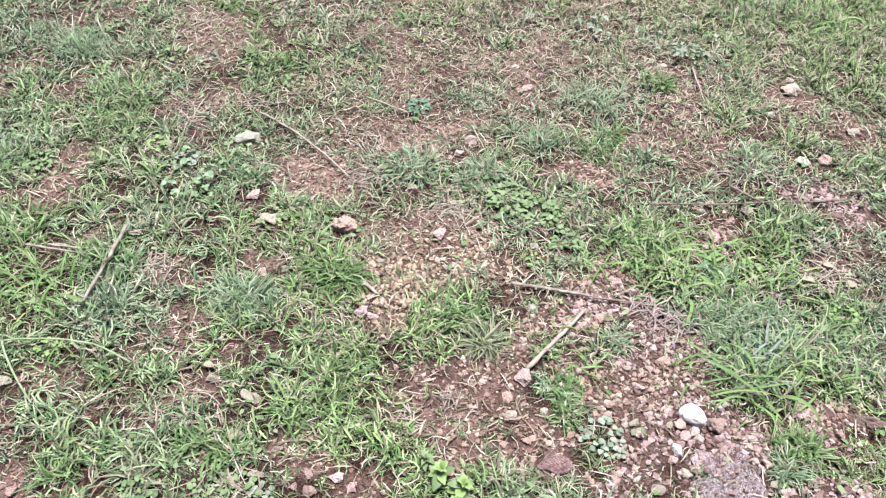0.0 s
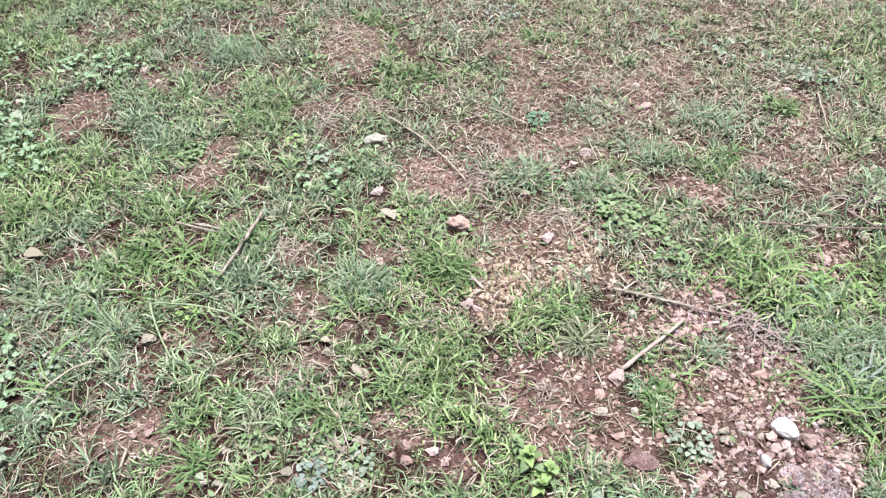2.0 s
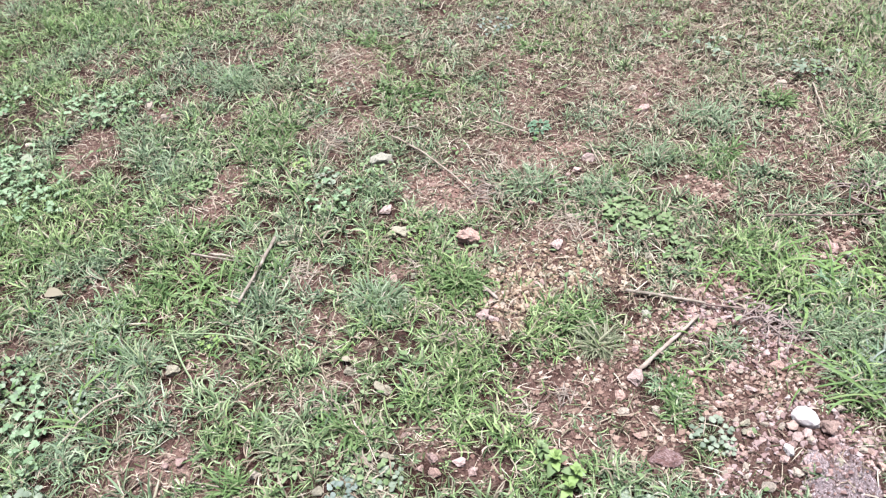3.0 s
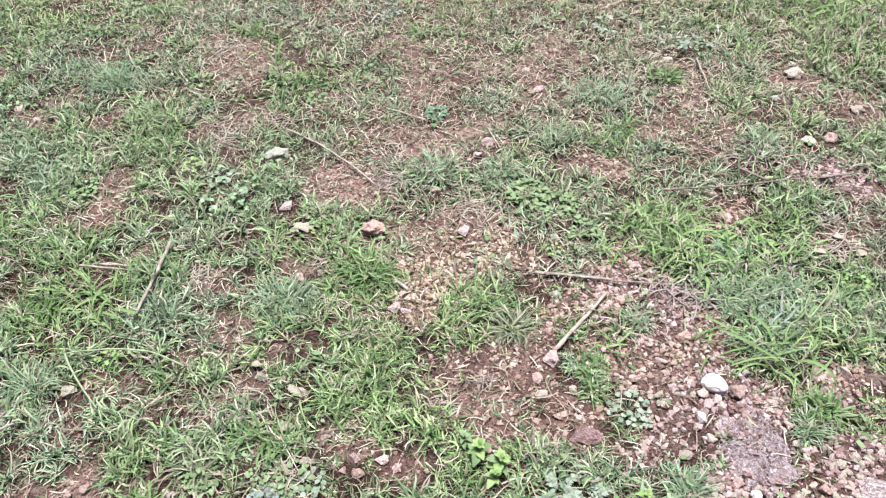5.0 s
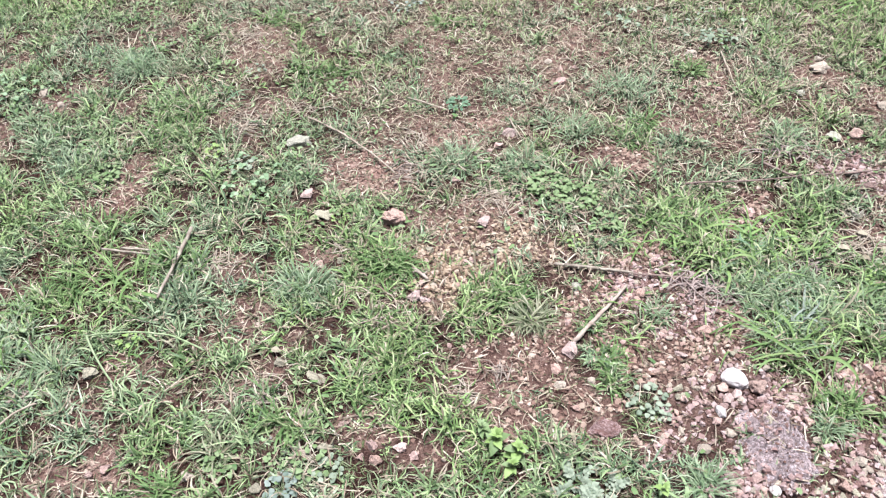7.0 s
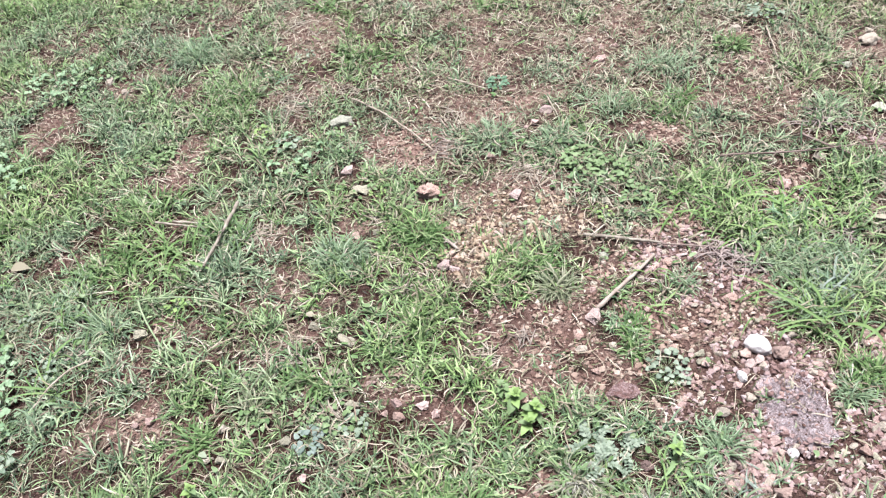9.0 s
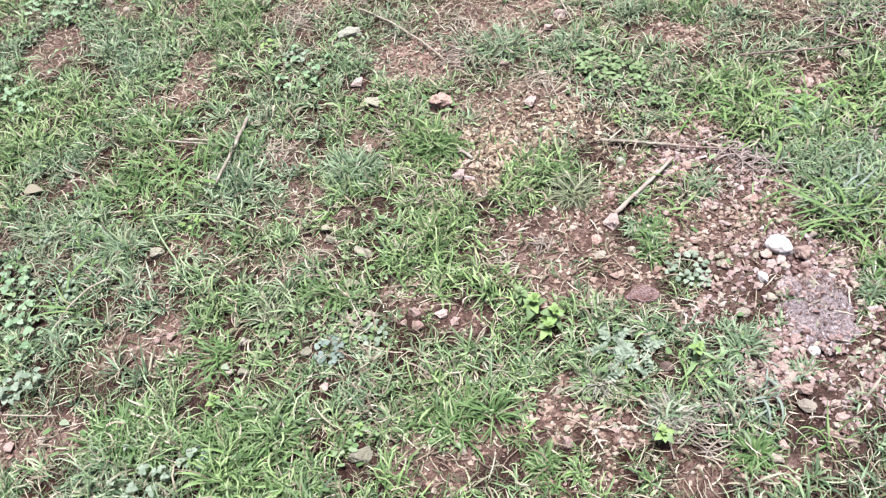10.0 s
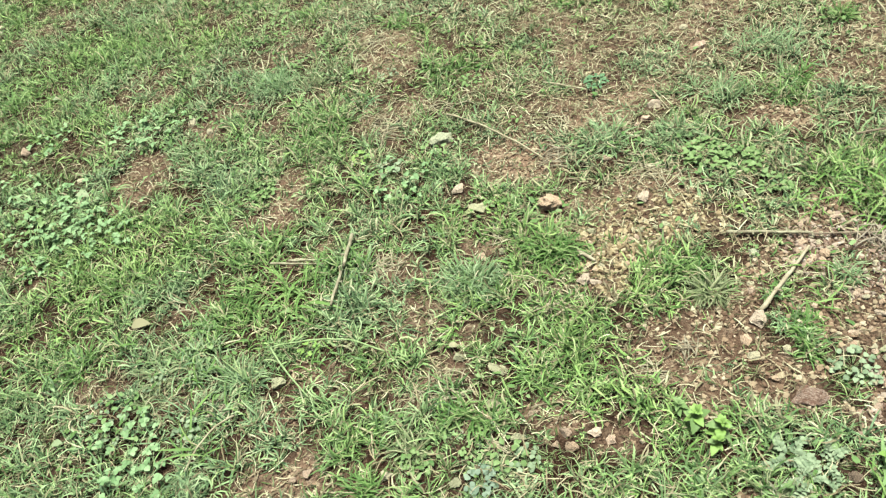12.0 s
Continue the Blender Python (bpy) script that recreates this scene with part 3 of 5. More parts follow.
def slab(x, y, w, d, colour):
    """A flat outcrop, cracked and pitted, barely proud of the soil."""
    global count
    count += 1
    if w < 0.12:
        ob = new("flat_rock", rock_mesh("flat_rock", 70 + count, STONE[colour], 13, 3, sharp=0.6))
        ob.matrix_basis = pose(x, y, float(height(x, y)) + 0.002, 10, -12, -20) @ Matrix.Diagonal((w * 1.5, d * 1.1, 0.038, 1))
        PLACED.append((x, y, 0.32 * w))
        return tagged(ob, SLAB_WORDS[colour], "rock")
    n, rings = 90, 40
    verts = [(0, 0, 0.35)]
    for k in range(1, rings + 1):
        for j in range(n):
            a, q = 2 * math.pi * j / n, k / rings
            edge = 0.5 * (1 + 0.5 * noise.noise(Vector((math.cos(a) * 1.6, math.sin(a) * 1.6, count))) + 0.32 * noise.noise(Vector((math.cos(a) * 5, math.sin(a) * 5, count))))
            px, py = edge * q * math.cos(a), edge * q * math.sin(a)
            pit = 0.45 * noise.noise(Vector((px * 8, py * 8, count))) - 0.9 * max(0, 0.12 - abs(noise.noise(Vector((px * 11, py * 11, count + 5))))) * 4 + 0.45 * noise.noise(Vector((px * 26, py * 26, count))) + 0.3 * noise.noise(Vector((px * 60, py * 60, count)))
            verts.append((px, py, (0.35 + pit) * (1 - q ** 6) - 1.0 * q ** 9))
    faces = [(0, 1 + j, 1 + (j + 1) % n) for j in range(n)]
    quads = [(1 + k * n + j, 1 + (k + 1) * n + j, 1 + (k + 1) * n + (j + 1) % n, 1 + k * n + (j + 1) % n) for k in range(rings - 1) for j in range(n)]
    me = mesh_arrays("flat_rock", np.array(verts), [np.array(faces), np.array(quads)], STONE[colour], smooth=False)
    ob = new("flat_rock", me)
    ob.matrix_basis = pose(x, y, float(height(x, y)) + 0.002, 0, 0, 15 * count) @ Matrix.Diagonal((w * 1.1, d * 1.1, 0.013, 1))
    SLABS.append((x, y, 0.5 * w, 0.5 * d))
    if colour == "pale":
        PLACED.append((x, y, 0.45 * w))
    return tagged(ob, SLAB_WORDS[colour], "rock")


slab(0.655, 0.745, 0.135, 0.170, "stonegrey")
slab(0.850, 0.640, 0.115, 0.085, "pale")
slab(0.308, 0.779, 0.070, 0.050, "redslab")
slab(0.943, 0.898, 0.064, 0.038, "brownslab")
stone(-0.433, 1.689, 0.070, 0.052, "grey")
stone(-0.373, 1.477, 0.049, 0.029, "rose")
stone(-0.319, 1.392, 0.055, 0.041, "beige")
stone(-0.138, 1.373, 0.071, 0.059, "rust")
stone(0.089, 1.362, 0.038, 0.039, "rose")
stone(-0.305, 1.220, 0.029, 0.026, "tan")
stone(-0.258, 1.234, 0.021, 0.020, "beige")
stone(-0.072, 1.113, 0.031, 0.032, "rose")
stone(-0.046, 1.104, 0.024, 0.024, "rose")
stone(0.125, 1.266, 0.026, 0.023, "beige")
stone(-0.042, 1.266, 0.023, 0.022, "beige")
stone(0.310, 1.342, 0.024, 0.024, "beige")
stone(0.270, 0.964, 0.035, 0.045, "rose")
stone(0.236, 0.915, 0.024, 0.033, "rust")
stone(0.244, 0.872, 0.028, 0.020, "cream")
stone(0.309, 0.881, 0.019, 0.025, "cream")
stone(0.602, 0.888, 0.059, 0.058, "white")
stone(0.640, 0.869, 0.040, 0.040, "tan")
stone(0.559, 0.815, 0.021, 0.030, "white")
stone(0.512, 0.734, 0.031, 0.023, "cream")
stone(0.483, 0.870, 0.029, 0.022, "beige")
stone(0.420, 0.868, 0.030, 0.029, "brown")
stone(0.564, 1.021, 0.037, 0.027, "rust")
stone(0.505, 0.958, 0.026, 0.019, "rose")
stone(0.580, 0.846, 0.023, 0.027, "rose")
stone(0.535, 0.838, 0.025, 0.022, "pink")
stone(0.569, 0.767, 0.027, 0.026, "cream")
stone(0.547, 0.794, 0.023, 0.022, "pink")
stone(0.478, 1.017, 0.022, 0.018, "tan")
stone(0.443, 1.133, 0.030, 0.025, "rust")
stone(0.380, 1.086, 0.020, 0.019, "cream")
stone(0.274, 1.056, 0.019, 0.018, "cream")
stone(0.298, 1.145, 0.025, 0.027, "grey")
stone(0.316, 1.998, 0.042, 0.032, "pink")
stone(0.319, 2.072, 0.024, 0.022, "pink")
stone(0.364, 2.085, 0.028, 0.024, "pink")
stone(0.158, 1.733, 0.043, 0.037, "rose")
stone(0.125, 1.675, 0.033, 0.023, "pink")
stone(0.103, 1.660, 0.018, 0.018, "pink")
stone(0.732, 2.140, 0.044, 0.033, "cream")
stone(1.099, 2.045, 0.074, 0.047, "cream")
stone(1.114, 2.105, 0.028, 0.027, "cream")
stone(1.008, 1.918, 0.032, 0.024, "grey")
stone(1.226, 1.855, 0.050, 0.032, "cream")
stone(0.852, 1.512, 0.032, 0.029, "cream")
stone(0.732, 1.498, 0.025, 0.023, "cream")
stone(0.727, 1.380, 0.023, 0.020, "pink")
stone(0.785, 1.384, 0.020, 0.020, "white")
stone(1.064, 1.500, 0.050, 0.032, "brown")
stone(1.044, 1.554, 0.044, 0.031, "grey")
stone(1.046, 1.718, 0.043, 0.041, "grey")
stone(1.109, 1.724, 0.040, 0.038, "tan")
stone(-0.347, 0.921, 0.031, 0.028, "beige")
stone(-0.262, 0.882, 0.050, 0.030, "beige")
stone(-0.754, 0.890, 0.034, 0.032, "beige")
stone(-0.220, 0.719, 0.039, 0.027, "beige")
stone(-0.194, 0.773, 0.027, 0.016, "tan")
stone(-0.646, 0.665, 0.028, 0.025, "pink")
stone(0.012, 1.532, 0.031, 0.020, "tan")
stone(0.012, 0.975, 0.014, 0.012, "pink")
stone(0.272, 0.815, 0.029, 0.017, "rust")
stone(-0.481, 0.653, 0.030, 0.028, "cream")
stone(-0.290, 0.548, 0.026, 0.023, "pink")
stone(-0.194, 0.410, 0.052, 0.032, "beige")
stone(0.593, 0.531, 0.035, 0.027, "cream")
stone(0.593, 0.564, 0.042, 0.025, "tan")
stone(0.573, 0.621, 0.020, 0.018, "cream")
stone(0.626, 0.647, 0.023, 0.022, "white")
stone(0.361, 0.608, 0.032, 0.022, "brown")
stone(0.174, 0.446, 0.027, 0.023, "pink")
stone(0.121, 0.454, 0.018, 0.014, "pink")
stone(0.259, 0.431, 0.014, 0.012, "cream")
stone(0.524, 0.427, 0.033, 0.023, "cream")
stone(0.542, 0.455, 0.023, 0.019, "tan")
stone(-0.834, 0.419, 0.025, 0.022, "cream")
stone(-0.957, 0.473, 0.036, 0.038, "tan")
stone(0.597, 0.671, 0.023, 0.022, "pink")
stone(0.639, 0.537, 0.024, 0.018, "pink")
stone(0.646, 0.510, 0.026, 0.020, "pink")
stone(-0.133, 0.723, 0.027, 0.024, "pink")
stone(-0.148, 0.697, 0.023, 0.019, "tan")
stone(-0.046, 0.701, 0.022, 0.021, "pink")
stone(-0.337, 0.742, 0.009, 0.010, "white")
stone(-0.893, 0.402, 0.028, 0.022, "pink")
stone(-1.270, 1.948, 0.033, 0.040, "cream")
stone(-1.197, 1.885, 0.030, 0.029, "cream")
stone(-1.863, 1.919, 0.047, 0.046, "pink")
stone(-2.425, 2.845, 0.051, 0.057, "cream")
stone(-0.673, 0.654, 0.021, 0.018, "pink")
stone(0.288, 2.110, 0.029, 0.023, "cream")
stone(0.785, 1.955, 0.030, 0.022, "pink")
stone(-1.581, 1.720, 0.033, 0.032, "cream")
stone(0.673, 0.919, 0.023, 0.017, "cream")
stone(0.696, 0.827, 0.017, 0.016, "cream")
stone(0.795, 0.705, 0.024, 0.022, "cream")
stone(0.750, 0.649, 0.029, 0.028, "rust")
stone(0.724, 0.790, 0.030, 0.019, "rust")
stone(-0.075, 0.720, 0.027, 0.024, "rose")
stone(-0.122, 0.689, 0.030, 0.023, "rust")
stone(0.877, 0.917, 0.024, 0.032, "pink")
stone(0.881, 0.861, 0.021, 0.026, "rust")
stone(-0.493, 0.581, 0.030, 0.020, "cream")
stone(-0.464, 0.580, 0.028, 0.025, "beige")
stone(-0.345, 0.630, 0.030, 0.022, "beige")
stone(0.572, 0.870, 0.030, 0.027, "tan")
stone(0.520, 0.871, 0.020, 0.013, "cream")
stone(0.597, 0.856, 0.022, 0.021, "rose")


# ---- sticks, stems and dead stalks ----
def tube(name, line, radius, mat, taper=0.55, sides=7, wobble=0.0, seed=0):
    """A round tapered stick through the points of line."""
    r = random.Random(seed)
    verts, n = [], len(line)
    for k, p in enumerate(line):
        ahead = (Vector(line[min(k + 1, n - 1)]) - Vector(line[max(k - 1, 0)])).normalized()
        across = ahead.cross(Vector((0, 0, 1))).normalized()
        up = across.cross(ahead)
        rad = radius * (1 + (taper - 1) * k / (n - 1)) * (1 + r.uniform(-wobble, wobble))
        for j in range(sides):
            a = 2 * math.pi * j / sides
            verts.append(Vector(p) + (across * math.cos(a) + up * math.sin(a)) * rad)
    quads = [(k * sides + j, k * sides + (j + 1) % sides, (k + 1) * sides + (j + 1) % sides, (k + 1) * sides + j) for k in range(n - 1) for j in range(sides)]
    caps = np.array([list(range(sides))[::-1], list(range((n - 1) * sides, n * sides))])
    return mesh_arrays(name, np.array([tuple(v) for v in verts]), [np.array(quads), caps], mat)


def ground_line(points, lift, bend, seed, steps=14):
    """Points of a slightly crooked line over the ground."""
    r = random.Random(seed)
    out = []
    for k in range(steps):
        q = k / (steps - 1) * (len(points) - 1)
        i0 = min(int(q), len(points) - 2)
        a, b = points[i0], points[i0 + 1]
        x, y = a[0] + (b[0] - a[0]) * (q - i0), a[1] + (b[1] - a[1]) * (q - i0)
        x, y = x + bend * r.uniform(-1, 1), y + bend * r.uniform(-1, 1)
        out.append([x, y, 0.0])
    z = [float(height(p[0], p[1])) for p in out]
    top = max(z)
    for k, p in enumerate(out):
        p[2] = 0.5 * (z[k] + top) + lift
    return out


STICK_WORDS = {"twig": "thin grey-brown dry stick lying on the grass", "bone": "bleached pale stick lying on gravel", "darktwig": "thin dark brown twig on the soil", "straw": "dry straw-coloured stalk lying on the ground"}


def stick(a, b, thick, kind, lift):
    global count
    count += 1
    line = ground_line([a, b], lift, thick * 0.10, count)
    st = new("stick", tube("stick", line, thick * 0.5, WOOD[kind], 0.65, 8, 0.14, count))
    tagged(st, STICK_WORDS[kind], "stick")
    if thick > 0.0085:
        for k in (4, 9):
            p = Vector(line[k])
            side = Vector((b[1] - a[1], a[0] - b[0], 0)).normalized() * (1 if k == 4 else -1)
            knot = [p, p + side * thick * 0.7 + Vector((0, 0, thick * 0.25)), p + side * thick * 1.3 + Vector((0, 0, thick * 0.4))]
            part("side_stub", tube("side_stub", knot, thick * 0.28, WOOD[kind], 0.5, 6), st)


def stem(a, b, c, thick, kind, lift):
    global count
    count += 1
    pts = []
    for k in range(16):
        q = k / 15
        x = (1 - q) ** 2 * a[0] + 2 * q * (1 - q) * b[0] + q * q * c[0]
        y = (1 - q) ** 2 * a[1] + 2 * q * (1 - q) * b[1] + q * q * c[1]
        pts.append((x, y, float(height(x, y)) + thick * 0.5 + lift * (0.8 + q * (1 - q))))
    ob = new("stalk", tube("stalk", pts, thick * 0.5, WOOD[kind], 0.7, 6))
    tagged(ob, "long dry straw stalk arching over bare soil" if kind == "straw" else "long pale green stem bent over the grass", "stalk")


stick((-0.636, 1.316), (-0.656, 1.084), 0.0098, "twig", 0.03)
stick((0.278, 0.977), (0.413, 1.147), 0.0105, "bone", 0.014)
stick((0.253, 1.213), (0.431, 1.186), 0.0089, "twig", 0.012)
stick((0.431, 1.186), (0.623, 1.163), 0.0051, "darktwig", 0.012)
stick((0.597, 1.479), (1.042, 1.527), 0.0049, "darktwig", 0.03)
stick((-0.140, 1.900), (-0.021, 1.844), 0.0055, "straw", 0.015)
stick((0.819, 2.126), (0.823, 1.949), 0.0055, "straw", 0.02)
stick((-0.081, 1.199), (-0.043, 1.158), 0.0101, "bone", 0.012)
stick((0.158, 1.798), (0.190, 1.700), 0.0047, "straw", 0.012)
stick((-0.800, 1.259), (-0.713, 1.250), 0.0057, "twig", 0.02)
stick((-0.846, 1.252), (-0.702, 1.232), 0.0061, "twig", 0.025)
stick((0.815, 1.587), (0.931, 1.483), 0.0080, "darktwig", 0.02)
stick((1.020, 1.543), (1.109, 1.556), 0.0062, "darktwig", 0.02)
stem((-0.420, 1.793), (-0.278, 1.708), (-0.150, 1.544), 0.0064, "straw", 0.018)
stem((-0.507, 0.930), (-0.617, 0.990), (-0.778, 0.969), 0.0048, "greenstem", 0.04)
stem((-0.825, 0.800), (-0.875, 0.765), (-0.900, 0.670), 0.0050, "straw", 0.03)
stick((-0.604, 0.615), (-0.536, 0.610), 0.0040, "straw", 0.02)
stick((-0.930, 0.463), (-0.812, 0.464), 0.0035, "straw", 0.02)
stem((-0.778, 0.969), (-0.732, 0.896), (-0.661, 0.825), 0.0052, "greenstem", 0.04)


def dead_stalks(x, y, r, n, kind):
    """A flattened tuft of dead stalks, fanned from its root."""
    global count
    count += 1
    q = random.Random(count)
    root = tagged(new("dead_stalk_tuft"), "flattened tuft of dry dead stalks on the soil" if kind != "brush" else "small heap of thin brown dead twigs on gravel", "dead grass", "dead tufts")
    root.location = (x, y, float(height(x, y)))
    main = q.uniform(0, 360)
    for k in range(n):
        turn = radians(main + q.gauss(0, 55) + (180 if q.random() < 0.3 else 0))
        ln, off = r * q.uniform(0.6, 1.5), Vector((q.gauss(0, 0.35 * r), q.gauss(0, 0.35 * r), 0))
        curl, lift = q.uniform(-0.7, 0.7), q.uniform(0.002, 0.010)
        pts = []
        for j in range(6):
            s = j / 5 - 0.4
            p = off + Vector((math.cos(turn + curl * s), math.sin(turn + curl * s), 0)) * ln * s
            z = float(height(x + p.x, y + p.y)) - root.location.z
            pts.append((p.x, p.y, z + (0.010 if kind == "brush" else 0.004) + lift * (1 - (2 * j / 5 - 1) ** 2)))
        part("dead_stalk", tube("dead_stalk", pts, q.uniform(0.0009, 0.0019) * (1.3 if kind == "brush" else 1.15), WOOD[kind], 0.5, 5), root)


dead_stalks(0.585, 1.138, 0.079, 26, "brush")
dead_stalks(0.980, 1.290, 0.075, 30, "straw")
dead_stalks(0.853, 1.226, 0.035, 18, "brush")
dead_stalks(0.440, 0.520, 0.030, 18, "brush")
dead_stalks(-0.880, 0.830, 0.050, 20, "strawdead")
dead_stalks(-0.121, 1.574, 0.070, 22, "strawdead")
dead_stalks(0.114, 1.456, 0.083, 34, "straw")
dead_stalks(-0.548, 1.219, 0.054, 26, "straw")
dead_stalks(-0.276, 1.301, 0.045, 18, "straw")
dead_stalks(-0.107, 1.721, 0.061, 20, "straw")
dead_stalks(0.044, 0.845, 0.045, 16, "straw")
dead_stalks(0.118, 0.902, 0.034, 16, "strawdead")
dead_stalks(-0.383, 0.849, 0.068, 26, "straw")
dead_stalks(0.411, 0.478, 0.073, 34, "strawdead")
dead_stalks(0.887, 1.656, 0.099, 20, "brush")
dead_stalks(-0.599, 1.800, 0.102, 30, "straw")
dead_stalks(-0.732, 2.268, 0.116, 20, "straw")
dead_stalks(-0.420, 1.851, 0.066, 14, "straw")
dead_stalks(-0.161, 1.056, 0.061, 24, "straw")
dead_stalks(-0.259, 0.702, 0.046, 20, "straw")


# ---- leafy plants ----
def leaf_mesh(name, mat, shape="oval", fold=0.25, curl=0.2):
    """One leaf of unit length along x, folded along its midrib and curling down towards its tip."""
    s = np.linspace(0, 1, 7)
    w = {"oval": 0.34 * np.sin(np.pi * s ** 0.85) ** 0.8, "spoon": 0.33 * np.sin(np.pi * s ** 1.7) ** 0.75, "round": 0.47 * np.sin(np.pi * s) ** 0.6}[shape]
    w[0], w[-1] = 0.02, 0.03
    z = -curl * s ** 2 + 0.12 * np.sin(np.pi * s)
    mid = np.stack([s, 0 * s, z], -1)
    left, right = np.stack([s, w, z + fold * w], -1), np.stack([s, -w, z + fold * w], -1)
    verts = np.stack([left, mid, right], 1).reshape(-1, 3)
    quads = np.array([(3 * k + j, 3 * k + j + 1, 3 * k + j + 4, 3 * k + j + 3) for k in range(6) for j in range(2)])
    return mesh_arrays(name, verts, [quads], mat)


LEAVES = {}


def leaf_of(kind, shape):
    if (kind, shape) not in LEAVES:
        LEAVES[kind, shape] = [leaf_mesh("leaf", LEAF[kind], shape, 0.12 + 0.12 * j, 0.08 + 0.14 * j) for j in range(3)]
    return LEAVES[kind, shape]


HERB_WORDS = {"lime": "bright lime-green leafy herb", "herb": "small green broad-leaved weed", "bluegreen": "blue-green round-leaved weed", "teal": "small teal-green leafy weed", "silver": "silvery grey-green leafy weed", "clover": "green clover-like plant with small leaves"}


def herb(x, y, kind, words, category, group):
    global count
    count += 1
    root = tagged(new("weed"), HERB_WORDS[kind] + " " + words, category, group)
    root.location = (x, y, float(height(x, y)))
    LOW.append((x, y, 0.02))
    return root, random.Random(count)


STEM_MESH = tube("stem", [(0, 0, 0), (0.01, 0, 0.35), (-0.01, 0.01, 0.7), (0, 0, 1)], 0.5, WOOD["greenstem"], 0.6, 5)


def put_stem(root, tip, thick):
    tip = Vector(tip)
    turn = tip.to_track_quat("Z", "Y").to_matrix().to_4x4()
    return part("stem", STEM_MESH, root, turn @ Matrix.Diagonal((thick, thick, tip.length, 1)))


def put_leaf(stem_ob, kind, shape, at, yaw, pitch, size, q):
    m = Matrix.Translation(at) @ pose(0, 0, 0, q.uniform(-18, 18), -pitch, yaw) @ Matrix.Diagonal((size, size, size, 1))
    leaf = part("leaf", q.choice(leaf_of(kind, shape)), stem_ob, m)
    leaf.matrix_parent_inverse = stem_ob.matrix_basis.inverted()


def whorl_herb(x, y, r, n, kind):
    root, q = herb(x, y, kind, "with a whorl of upturned leaves", "weed", "leafy weeds")
    top = Vector((q.uniform(-0.2, 0.2) * r, q.uniform(-0.2, 0.2) * r, 0.02 + 0.9 * r))
    stalk = put_stem(root, top, 0.0028)
    for k in range(n):
        put_leaf(stalk, kind, "oval", top - Vector((0, 0, 0.05 * r * (k % 3))), 137.5 * k + q.uniform(-15, 15), q.uniform(15, 60), r * q.uniform(0.36, 0.62), q)
    for k in range(n):
        put_leaf(stalk, "herb" if kind == "lime" and k % 3 == 0 else kind, "oval", top * q.uniform(0.45, 0.8), 360 * k / n + q.uniform(-30, 30), q.uniform(0, 35), r * q.uniform(0.65, 1.05), q)


def rosette_herb(x, y, r, n, kind):
    root, q = herb(x, y, kind, "low on the ground", "weed", "leafy weeds")
    n = int((1.7 if kind == "bluegreen" else 2.4) * n)
    for k in range(n):
        yaw, out = 137.5 * k + q.uniform(-20, 20), r * (0.15 + 0.75 * math.sqrt((k + 0.5) / n))
        tip = Vector((out * 0.8 * math.cos(radians(yaw)), out * 0.8 * math.sin(radians(yaw)), 0.01 + r * q.uniform(0.0, 0.30) * (1.2 - out / r)))
        stalk = put_stem(root, tip, 0.0012)
        put_leaf(stalk, kind, "round" if kind != "herb" else q.choice(("round", "oval")), tip, yaw + q.uniform(-60, 60), q.uniform(-4, 30), min(0.016 if kind == "herb" else 0.0125, r * q.uniform(0.24, 0.38)), q)


def clover_herb(x, y, r, n, kind):
    root, q = herb(x, y, kind, "spreading in grass", "clover", "clover patch")
    for k in range(n):
        a, out = q.uniform(0, 360), 1.25 * r * math.sqrt(q.random())
        tip = Vector((out * math.cos(radians(a)), out * math.sin(radians(a)), q.uniform(0.012, 0.045)))
        stalk = put_stem(root, tip, 0.001)
        size = q.uniform(0.007, 0.015)
        for j in range(3):
            put_leaf(stalk, kind, "round", tip, a + 120 * j, q.uniform(0, 22), size, q)


def pinnate_herb(x, y, r, n, kind):
    root, q = herb(x, y, kind, "with feathered pairs of leaflets", "weed", "leafy weeds")
    for k in range(n):
        a = 360 * k / n + q.uniform(-25, 25)
        bend = q.uniform(-0.6, 0.6)
        tip = Vector((r * math.cos(radians(a)), r * math.sin(radians(a)), q.uniform(0.006, 0.016)))
        stalk = put_stem(root, tip, 0.0014)
        for j in range(2, 10):
            yaw = a + math.degrees(bend) * j / 9
            p = Vector((r * 1.05 * j / 9 * math.cos(radians(yaw)), r * 1.05 * j / 9 * math.sin(radians(yaw)), tip.z * j / 9 + 0.014 * math.sin(math.pi * j / 9)))
            for side in (65, -65):
                put_leaf(stalk, kind, "oval", p, yaw + side + q.uniform(-15, 15), q.uniform(-15, 50), r * q.uniform(0.20, 0.29), q)


whorl_herb(0.109, 0.719, 0.031, 8, "lime")
whorl_herb(0.147, 0.699, 0.029, 7, "lime")
whorl_herb(0.136, 0.671, 0.024, 6, "lime")
whorl_herb(0.086, 0.747, 0.023, 5, "herb")
whorl_herb(-0.498, 0.506, 0.021, 7, "lime")
whorl_herb(0.339, 0.451, 0.025, 7, "lime")
whorl_herb(0.415, 0.630, 0.022, 5, "lime")
whorl_herb(-0.200, 0.452, 0.017, 5, "lime")
rosette_herb(0.819, 2.227, 0.064, 16, "bluegreen")
rosette_herb(0.009, 1.879, 0.040, 16, "teal")
rosette_herb(0.416, 0.836, 0.050, 16, "bluegreen")
rosette_herb(0.437, 0.806, 0.027, 9, "bluegreen")
rosette_herb(-0.293, 0.629, 0.038, 13, "silver")
rosette_herb(-0.207, 0.668, 0.036, 12, "bluegreen")
rosette_herb(-0.425, 0.678, 0.033, 9, "herb")
